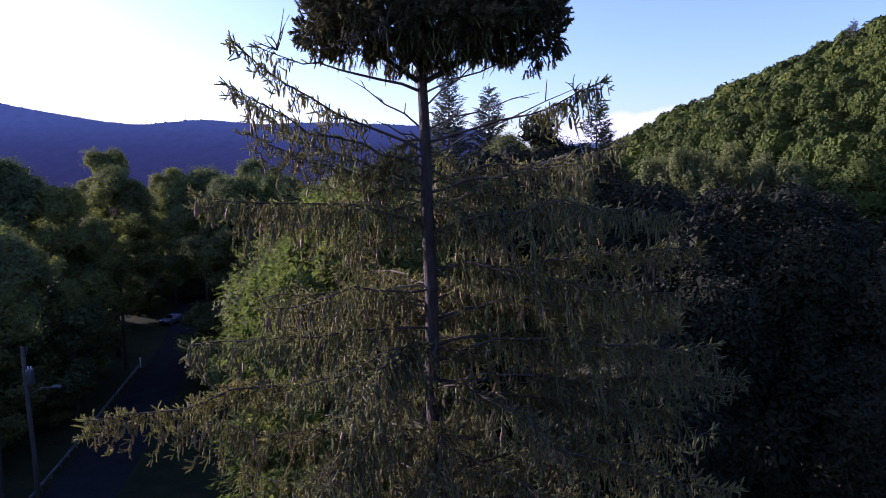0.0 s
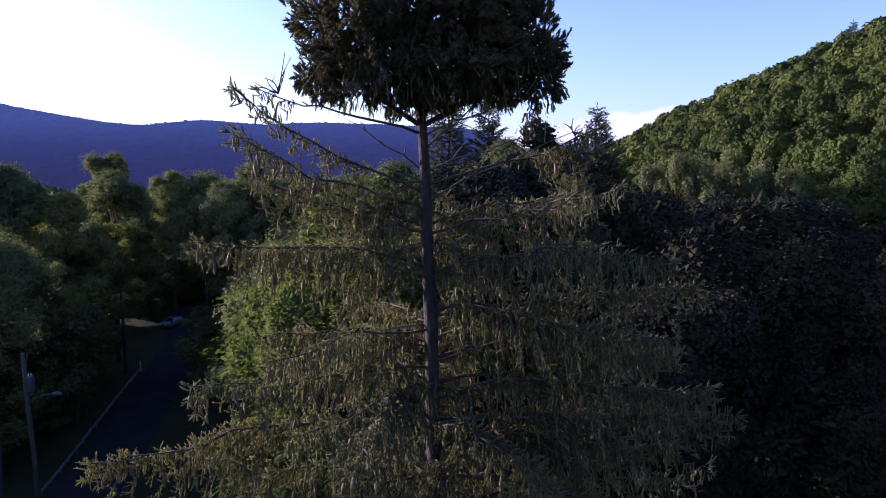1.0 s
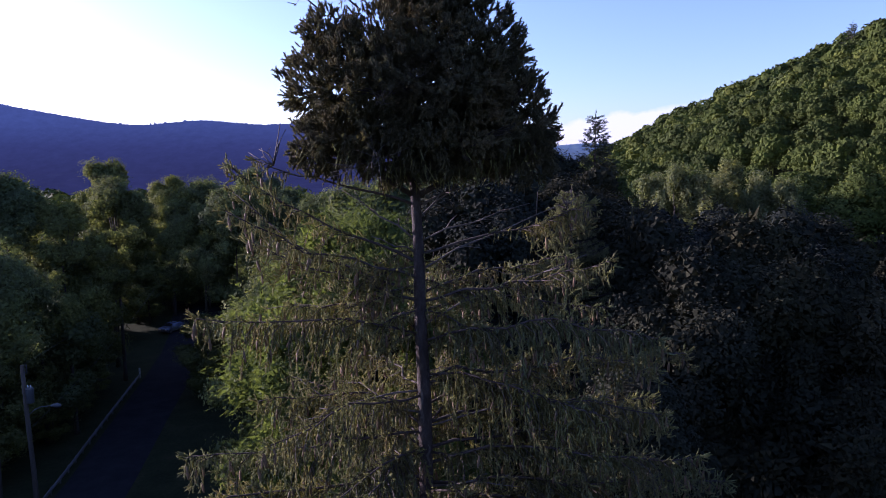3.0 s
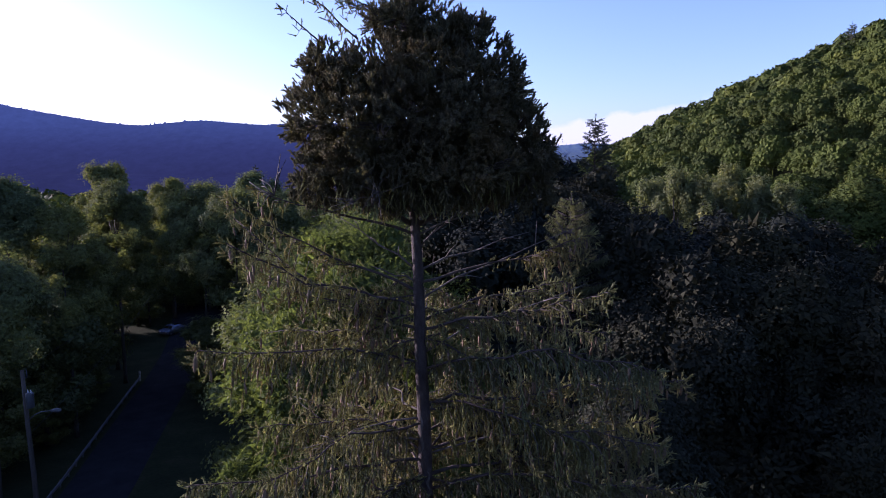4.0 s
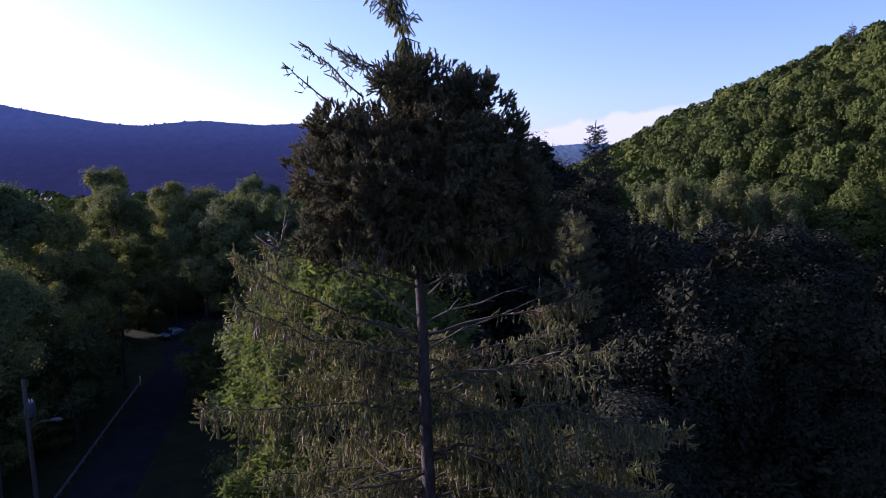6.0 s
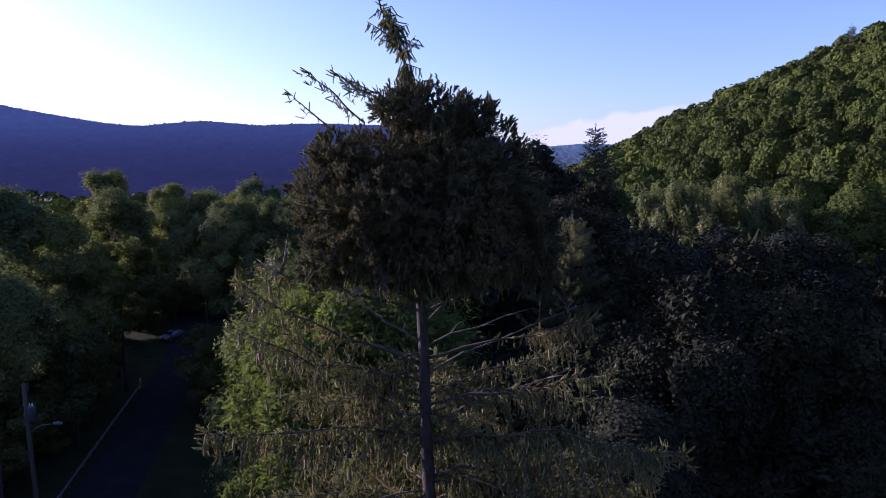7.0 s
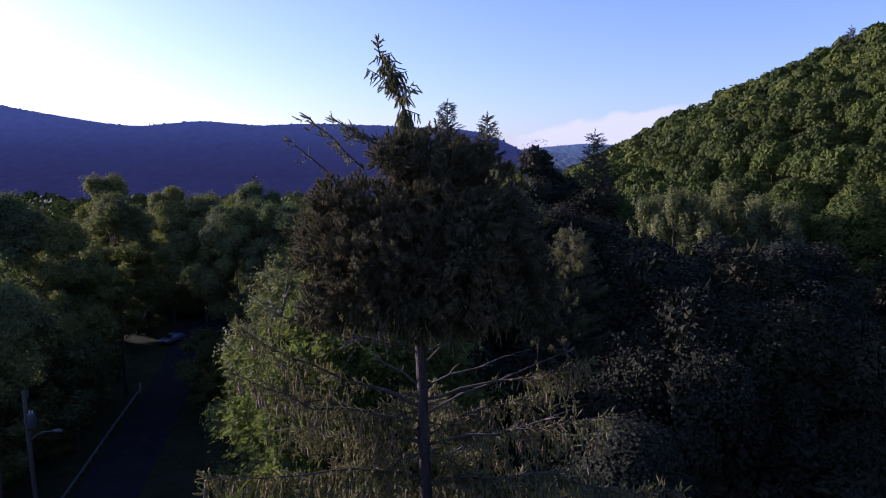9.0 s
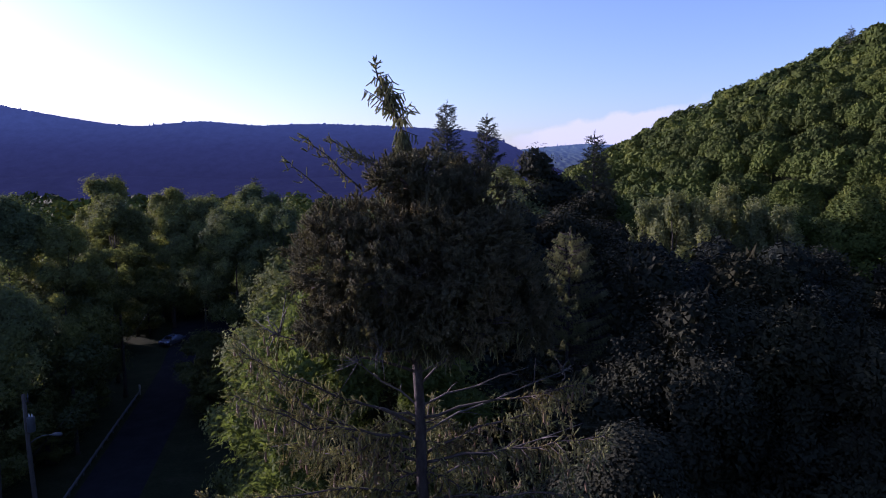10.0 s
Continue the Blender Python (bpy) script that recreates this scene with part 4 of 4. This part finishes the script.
# ---- trees of the valley: (x, y, height) ----
LEFT_ROW = [(-40.8, 61.5, 25.9), (-35.9, 62.0, 24.0), (-42.6, 84.0, 28.3), (-39.0, 78.5, 25.2), (-29.6, 80.5, 25.7), (-23.3, 74.0, 24.9), (-24.6, 88.0, 26.6), (-17.8, 72.0, 25.1), (-46.5, 70.0, 24.6), (-50.5, 85.0, 20.5),
            (-47.2, 114.0, 25.4), (-43.2, 120.0, 22.8), (-38.7, 124.0, 23.1)]
UNDERWOOD = [(-42.4, 66.0, 18.3), (-41.3, 70.0, 18.6), (-42.6, 76.0, 16.8), (-37.5, 60.0, 16.5), (-49.4, 98.0, 12.7), (-47.9, 124.0, 9.7), (-44.5, 128.0, 8.0), (-52.5, 122.0, 7.8), (-39.0, 56.0, 15.3), (-40.4, 67.0, 14.0), (-31.4, 105.0, 12.5), (-26.0, 95.0, 13.1)]
MIDDLE = [(-9.8, 70.0, 25.2), (-6.3, 78.0, 25.9), (-1.5, 75.0, 25.7), (2.9, 74.0, 26.6), (7.1, 72.0, 28.7), (8.8, 66.0, 27.9), (12.3, 70.0, 28.2), (-15.4, 80.0, 23.8)]
RIGHT_WOOD = [(11.6, 40.0, 24.9), (13.2, 37.0, 24.5), (18.0, 42.0, 24.3), (20.3, 40.0, 24.4), (24.2, 42.0, 24.0), (24.6, 38.0, 22.4), (10.8, 33.0, 23.1), (11.8, 29.0, 21.9), (15.4, 29.0, 21.4), (17.9, 28.0, 20.6), (16.6, 35.0, 22.9), (9.1, 34.0, 21.5), (19.8, 34.0, 21.5), (31.1, 44.0, 23.9), (11.0, 46.0, 22.4)]
POPLARS = [(16.6, 53.0, 26.4), (18.1, 51.0, 27.2), (19.5, 50.0, 26.9), (23.8, 54.0, 27.6), (25.0, 52.0, 26.7), (26.0, 50.0, 26.1), (21.6, 52.0, 26.6), (19.0, 56.0, 26.5)]
HILL_FOOT = [(36.5, 66.0, 26.3), (37.2, 58.0, 27.4), (44.8, 74.0, 25.1), (34.9, 60.0, 24.4), (37.8, 56.0, 25.1), (18.9, 70.0, 26.1), (31.2, 58.0, 25.4)]
SCREEN = [(-3.6, 50.0, 26.0), (-0.2, 53.0, 26.1), (2.9, 51.0, 26.2), (5.5, 47.0, 25.9), (-6.2, 50.0, 25.8), (9.3, 50.0, 25.4), (12.0, 48.0, 25.4), (9.6, 68.0, 31.0)]
GREEN = "full green broadleaf tree with sunlit crown edges, in the valley wood"
DARK = "dark green broadleaf tree in deep shade, in the valley wood"

oak = broadleaf("maple_tree", LEFT_ROW[2][:2], 31, LEFT_ROW[2][2], 5.6, "tall rounded green maple standing above the wood's edge", bare=9, lobes=60, lobe_size=0.235, leaf=0.19, count=21000, inner=0.3, group="wood along the road")
ash = broadleaf("ash_tree", LEFT_ROW[0][:2], 32, LEFT_ROW[0][2], 5.8, GREEN, bare=9, lobes=60, lobe_size=0.235, leaf=0.19, count=21000, inner=0.3, group="wood along the road")
elm = broadleaf("elm_tree", LEFT_ROW[4][:2], 33, LEFT_ROW[4][2], 5.6, GREEN, bare=9, lobes=60, lobe_size=0.235, leaf=0.19, count=21000, inner=0.3, group="wood along the road")
lime = broadleaf("lime_tree", MIDDLE[0][:2], 34, MIDDLE[0][2], 5.4, GREEN, bare=9, lobes=60, lobe_size=0.235, leaf=0.19, count=21000, inner=0.3, group="wood along the road")
kinds = [(oak, LEFT_ROW[2][2]), (ash, LEFT_ROW[0][2]), (elm, LEFT_ROW[4][2]), (lime, MIDDLE[0][2])]
shrub = broadleaf("young_maple", UNDERWOOD[0][:2], 35, UNDERWOOD[0][2], 4.6, DARK, bare=1.0, lobes=36, leaf=0.24, count=8000, group="wood along the road")
thicket = broadleaf("young_ash", UNDERWOOD[1][:2], 36, UNDERWOOD[1][2], 4.6, DARK, bare=1.0, lobes=32, leaf=0.24, count=8000, group="wood along the road")
low_kinds = [(shrub, UNDERWOOD[0][2]), (thicket, UNDERWOOD[1][2])]
made = 0
for k, (x, y, h) in enumerate(LEFT_ROW):
    if k not in (0, 2, 4):
        p, own = kinds[made % 4]
        again(p, x, y, h, own, 47 * made, GREEN)
        made += 1
for k, (x, y, h) in enumerate(MIDDLE[1:]):
    p, own = kinds[made % 4]
    again(p, x, y, h, own, 31 * made, GREEN, 0.95)
    made += 1
chestnut = broadleaf("chestnut_tree", HILL_FOOT[0][:2], 44, HILL_FOOT[0][2], 5.2, "green broadleaf tree at the foot of the hill", HILL_KINDS[1], bare=7, lobes=40, lobe_size=0.27, leaf=0.2, count=18000, group="wood at the hill's foot")
for k, (x, y, h) in enumerate(HILL_FOOT[1:]):
    again(chestnut, x, y, h, HILL_FOOT[0][2], 67 * k)
birch = broadleaf("birch_tree", (101.5, 150.0), 45, 27.6, 6.0, "light yellow-green birch at the foot of the hill", HILL_KINDS[2], bare=2, lobes=40, lobe_size=0.27, leaf=0.24, count=14000, group="wood at the hill's foot")
again(birch, 107.0, 143.0, 13.0, 27.6 - float(land(101.5, 150.0)), 130)
for x, y, h in SCREEN[:3] + SCREEN[4:5]:
    p, own = kinds[made % 4]
    again(p, x, y, h, own - 0, 53 * made, GREEN, 1.0)
    made += 1
plum = broadleaf("plum_tree", RIGHT_WOOD[7][:2], 43, RIGHT_WOOD[7][2], 5.0, DARK, SHADELEAF, bare=9, lobes=28, leaf=0.13, count=14000, fine=3, body=0.86, group="dark wood at the hill's foot", inner=0.3, trunk=0.15)
beech = broadleaf("beech_tree", RIGHT_WOOD[0][:2], 41, RIGHT_WOOD[0][2], 5.2, DARK, SHADELEAF, bare=6, lobes=48, lobe_size=0.27, leaf=0.16, count=17000, group="dark wood at the hill's foot", inner=0.35)
cherry = broadleaf("cherry_tree", RIGHT_WOOD[2][:2], 42, RIGHT_WOOD[2][2], 5.0, DARK, SHADELEAF, bare=6, lobes=48, lobe_size=0.27, leaf=0.16, count=17000, group="dark wood at the hill's foot", inner=0.35)
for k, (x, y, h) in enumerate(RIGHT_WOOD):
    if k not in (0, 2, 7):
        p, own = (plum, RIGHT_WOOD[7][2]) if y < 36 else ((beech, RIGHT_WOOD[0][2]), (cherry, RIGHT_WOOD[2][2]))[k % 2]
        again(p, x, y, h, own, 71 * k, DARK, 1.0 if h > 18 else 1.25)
# the first five, mostly hidden, are added to keep sun off the right wood
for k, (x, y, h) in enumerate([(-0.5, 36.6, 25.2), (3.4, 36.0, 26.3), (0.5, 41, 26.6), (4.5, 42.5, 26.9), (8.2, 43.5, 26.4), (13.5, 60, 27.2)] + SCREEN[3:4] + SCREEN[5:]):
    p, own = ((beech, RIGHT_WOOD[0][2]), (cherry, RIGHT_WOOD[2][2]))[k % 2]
    again(p, x, y, h, own, 59 * k + 12, "tall broadleaf tree behind the spruce, leaves darkened as if shaded", 0.95)
# the first four stand out of view, added to shade the pole and wood
FILL = [(-47, 52, 20), (-52, 60, 21), (-56, 68, 20.5), (-60, 76, 20), (-61, 93, 19), (-66, 100, 11), (-58, 104, 13), (-51, 108, 16), (-44, 128, 20), (-37, 131, 19), (-31, 128, 20), (-25, 118, 20), (-20, 110, 21), (-55, 94, 11), (-62, 88, 10), (-28, 134, 19), (-49, 118, 17),
        (-39.5, 58, 13), (-38, 51.5, 12), (-42.5, 63, 14), (-44, 70, 14), (-36, 44, 11)]
for k, (x, y, h) in enumerate(UNDERWOOD[2:] + FILL):
    p, own = low_kinds[k % 2]
    again(p, x, y, h, own, 37 * k, DARK, 1.25)

for k, (x, y, h) in enumerate(((-56, 112, 9), (-51, 122, 8), (-41, 122, 9), (-33, 120, 8), (-27, 108, 9), (-28, 96, 8), (-60, 118, 10), (-47, 121, 10), (-37, 118, 10), (-30, 116, 10), (-53, 104, 8), (-49, 108, 9), (-50.5, 92, 7), (-47.5, 84, 7), (-27.6, 76.5, 9), (-26.5, 72, 8), (-44.5, 76, 6.5), (-41.5, 68, 6), (-24, 84, 8), (-21, 74, 8), (-38.2, 66.5, 4.5), (-39.4, 72, 5), (-37, 60, 4))):
    p, own = low_kinds[k % 2]
    again(p, x, y, h, own, 41 * k, "low dark bushy young tree at the road's edge", 1.7)

# added mostly behind the locust to keep skylight off the road
for k, (x, y, h) in enumerate(((-12.5, 46, 18), (-13.5, 56, 19), (-16, 66, 20), (-19, 88, 19))):
    p, own = low_kinds[k % 2]
    again(p, x, y, h, own, 61 * k + 9, DARK, 1.0)

poplar = broadleaf("poplar_tree", POPLARS[0][:2], 51, POPLARS[0][2], 2.9, "slender poplar with silvery green upswept leaves", POPLAR, bare=6, lobes=64, leaf=0.15, count=16000, group="poplars", lobe_size=0.19, upright=1.0)
for k, (x, y, h) in enumerate(POPLARS[1:]):
    again(poplar, x, y, h, POPLARS[0][2], 83 * k + 20)

broadleaf("hickory_tree", (-29.4, 41.3), 61, 21.4, 3.9, "green broadleaf tree beside the utility pole", LEAVES, bare=13.5, lobes=30, leaf=0.15, count=14000)
broadleaf("locust_tree", (-4.0, 29.3), 62, 24.6, 6.7, "bright green feathery-leaved locust tree behind the spruce", LOCUST, bare=6, lobes=60, leaf=0.25, count=20000, template=FROND, lobe_size=0.25, fine=3, body=0.74)
broadleaf("apple_tree", (6.3, 20.4), 63, 20.6, 3.1, "rounded broadleaf tree behind the spruce, leaves darkened as if shaded", SHADELEAF, bare=8, lobes=34, leaf=0.12, count=22000, fine=3, body=0.86)

conifer("fir_tree", (0.7, 77.0), 795, 35.4, 5.2, "tall narrow dark fir above the woods", bare=4.0, step=0.65, per=9, size=0.9)
conifer("fir_tree", (5.3, 77.0), 865, 33.9, 5.0, "tall narrow dark fir above the woods", bare=4.0, step=0.65, per=9, size=0.9)
conifer("fir_tree", (16.2, 70.2), 1050, 31.6, 5.2, "tall dark fir with upswept branch tips above the woods", bare=4.0, step=0.7, per=8, size=0.85)
conifer("hemlock_tree", (6.45, 32.5), 71, 25.1, 4.8, "grey-green conifer with hanging sprays behind the spruce", bare=3.0, step=0.36, per=9, size=0.42, droop=0.2, mat=HEMLOCK, form=0.62, lift=0.1, weep=0.9)
conifer("fir_tree", (-29.3, 104.0), 72, 26.5, 4.0, "tall dark fir rising behind the wood", bare=4.0, step=0.9, per=6, size=0.9)
conifer("ridge_pine", (208.5, 345.0), 74, 20.5, 5.0, "single pine on the hill's crest", bare=5.0, step=1.4, per=6, size=2.2, droop=0.0)


# ---- road, guard rail, utility pole, parked car ----
def road_strip():
    """The road runs up the valley, then opens to the right before the wood."""
    rows = [(18, -25.2, -19.4), (30, -27.4, -21.6), (52, -31.2, -25.6), (66, -34.2, -28.6), (79, -37.0, -31.2), (90, -39.6, -32.0), (100, -42.6, -32.0), (112, -47.0, -33.5), (126, -52, -44)]
    v, f = [], []
    for y, a, b in rows:
        for k in range(5):
            x = a + (b - a) * k / 4
            v.append((x, y, 0.03 + 0.05 * math.sin(math.pi * k / 4)))
    for i in range(len(rows) - 1):
        for k in range(4):
            n = i * 5 + k
            f += [(n, n + 1, n + 6), (n, n + 6, n + 5)]
    return np.array(v, float), np.array(f, int)


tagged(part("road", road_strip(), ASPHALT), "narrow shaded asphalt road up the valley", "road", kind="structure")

rail = thing("guard_rail", (-31.6, 52, 0), "galvanised steel guard rail along the road's edge", "guard rail")
RAIL_LINE = [(6.4, -32.0), (4.4, -22.0), (2.2, -11.0), (0.0, 0.0), (-3.0, 13.5), (-5.9, 27.0)]


def w_beam(line):
    """A folded rail with two ridges."""
    prof = [(0.0, 0.36), (0.05, 0.40), (0.08, 0.46), (0.03, 0.52), (0.08, 0.58), (0.05, 0.64), (0.0, 0.68), (-0.02, 0.68), (-0.02, 0.36)]
    v, f, n = [], [], len(prof)
    for x, y in line:
        v += [(x + o, y, z) for o, z in prof]
    for i in range(len(line) - 1):
        for k in range(n):
            a0, b0 = i * n + k, i * n + (k + 1) % n
            f += [(a0, b0, b0 + n), (a0, b0 + n, a0 + n)]
    return np.array(v, float), np.array(f, int)


part("rail", w_beam(RAIL_LINE), GALVANISED, rail)
post = box(-0.09, -0.06, -0.2, -0.02, 0.06, 0.7, 0.01)
post_mesh = None
for y in np.arange(-31.5, 27.1, 1.95):
    x = np.interp(y, [q[1] for q in RAIL_LINE], [q[0] for q in RAIL_LINE])
    if post_mesh is None:
        ob = part("post", post, GALVANISED, rail)
        post_mesh = ob.data
    else:
        ob = new("post", post_mesh)
        ob.parent = rail
    ob.location = (x, y, 0)
marker = part("end_marker", joined([tube([(-6.0, 27.3, -0.1), (-6.0, 27.3, 1.25)], [0.05, 0.05], 8), box(-6.1, 27.23, 0.8, -5.9, 27.26, 1.3, 0.0)]), WHITEPAINT, rail, "white end marker post")

pole = thing("utility_pole", (-29.3, 44.85, 0.3), "weathered wooden utility pole with a transformer and a street light", "utility pole")
smooth(part("shaft", tube([(0.12, 0, -0.5), (0.06, 0, 4), (-0.1, 0, 8), (-0.2, 0, 11.9)], [0.18, 0.165, 0.15, 0.125], 12), POLEWOOD, pole))
smooth(part("transformer", tube([(0.26, -0.1, 9.2), (0.26, -0.1, 9.23), (0.26, -0.1, 10.2), (0.26, -0.1, 10.28), (0.26, -0.1, 10.31)], [0.22, 0.26, 0.26, 0.24, 0.05], 14), GREYPAINT, pole, "grey steel drum transformer"))
for dx in (0.16, 0.36):
    part("bushing", tube([(dx, -0.1, 10.26), (dx, -0.1, 10.38), (dx, -0.1, 10.52)], [0.035, 0.05, 0.02], 8), WHITEPAINT, pole, "porcelain bushing")
arm_line = [(-0.05, 0, 8.2), (0.45, -0.1, 8.65), (1.15, -0.3, 9.0), (1.95, -0.45, 9.12)]
street = part("light_arm", tube(arm_line, [0.035, 0.033, 0.03, 0.03], 8), GALVANISED, pole, "curved steel arm")
head = part("lamp_head", tube([(1.9, -0.45, 9.13), (2.05, -0.46, 9.15), (2.35, -0.48, 9.17), (2.6, -0.5, 9.15), (2.66, -0.5, 9.14)], [0.06, 0.11, 0.16, 0.12, 0.03], 10), GREYPAINT, street, "grey cobra-head lamp")
part("insulator", tube([(0.1, 0, 11.3), (0.1, 0, 11.5), (0.1, 0, 11.95)], [0.02, 0.05, 0.03], 8), GREYPAINT, pole)
part("bracket", tube([(-0.15, 0, 11.4), (0.1, 0, 11.4)], [0.03, 0.03], 6), GALVANISED, pole)


def hanging(a, b, sag, r):
    a, b = np.array(a, float), np.array(b, float)
    return tube([a + (b - a) * s - np.array([0, 0, 4 * sag * s * (1 - s)]) for s in np.linspace(0, 1, 13)], [r] * 13, 4)


tagged(part("guy_wire", hanging((-29.3, 44.85, 7.6), (-27.6, 42.3, 0.0), 0.02, 0.007), WIRE), "steel guy wire from the pole to the ground", "cable")
tagged(part("guy_wire", hanging((-29.3, 44.85, 6.8), (-27.1, 42.5, 0.0), 0.02, 0.007), WIRE), "steel guy wire from the pole to the ground", "cable")
tagged(part("power_line", hanging((-29.3, 44.85, 7.5), (-45.2, 104.0, 8.2), 0.9, 0.02), WIRE), "thin black overhead cable along the road", "cable")
tagged(part("power_line", hanging((-29.45, 44.85, 12.2), (-45.2, 104.0, 11.5), 1.0, 0.012), WIRE), "thin black overhead cable along the road", "cable")


def parked_car(place, turn):
    car = thing("parked_car", place, "pale blue-grey car parked at the road's end", "car")
    car.rotation_euler = (0, 0, radians(turn))
    side = [(-2.1, 0.35), (-2.15, 0.7), (-2.0, 0.92), (-1.1, 1.0), (-0.55, 1.42), (0.9, 1.45), (1.6, 1.02), (2.1, 0.95), (2.15, 0.4), (1.9, 0.25), (-1.9, 0.25)]
    v, f, n = [], [], len(side)
    for y, k in ((-0.86, 0.0), (-0.8, 0.04), (0.8, 0.04), (0.86, 0.0)):
        v += [(x * (1 - 0.0 * k), y * (0.86 if z > 1.2 else 1), z) for x, z in side]
    for i in range(3):
        for k in range(n):
            a0, b0 = i * n + k, i * n + (k + 1) % n
            f += [(a0, b0, b0 + n), (a0, b0 + n, a0 + n)]
    for k in range(1, n - 1):
        f += [(0, k + 1, k), (3 * n, 3 * n + k, 3 * n + k + 1)]
    part("body", (np.array(v, float), np.array(f, int)), CARPAINT, car)
    for name, x0, z0, x1, z1 in (("windscreen", -1.06, 1.04, -0.6, 1.4), ("rear_window", 1.55, 1.06, 0.98, 1.42)):
        o = -0.012 if x0 < 0 else 0.012
        v = np.array([(x0 + o, -0.7, z0 + 0.01), (x0 + o, 0.7, z0 + 0.01), (x1 + o, 0.6, z1 + 0.01), (x1 + o, -0.6, z1 + 0.01)], float)
        part(name, (v, np.array([(0, 1, 2), (0, 2, 3)])), CARGLASS, car, "dark glass")
    for x in (-1.35, 1.35):
        for y in (-0.78, 0.78):
            w = part("wheel", tube([(x, y - 0.1, 0.32), (x, y - 0.08, 0.32), (x, y + 0.08, 0.32), (x, y + 0.1, 0.32)], [0.28, 0.32, 0.32, 0.28], 16), RUBBER, car, "black tyre")
            part("rim", tube([(x, y - 0.11, 0.32), (x, y + 0.11, 0.32)], [0.19, 0.19], 12), GREYPAINT, w)
    for y in (-0.6, 0.6):
        part("headlight", box(-2.17, y - 0.16, 0.66, -2.1, y + 0.16, 0.8, 0.01), WHITEPAINT, car, "clear headlight")
    return car


parked_car((-43.2, 103.0, 0.03), 70)
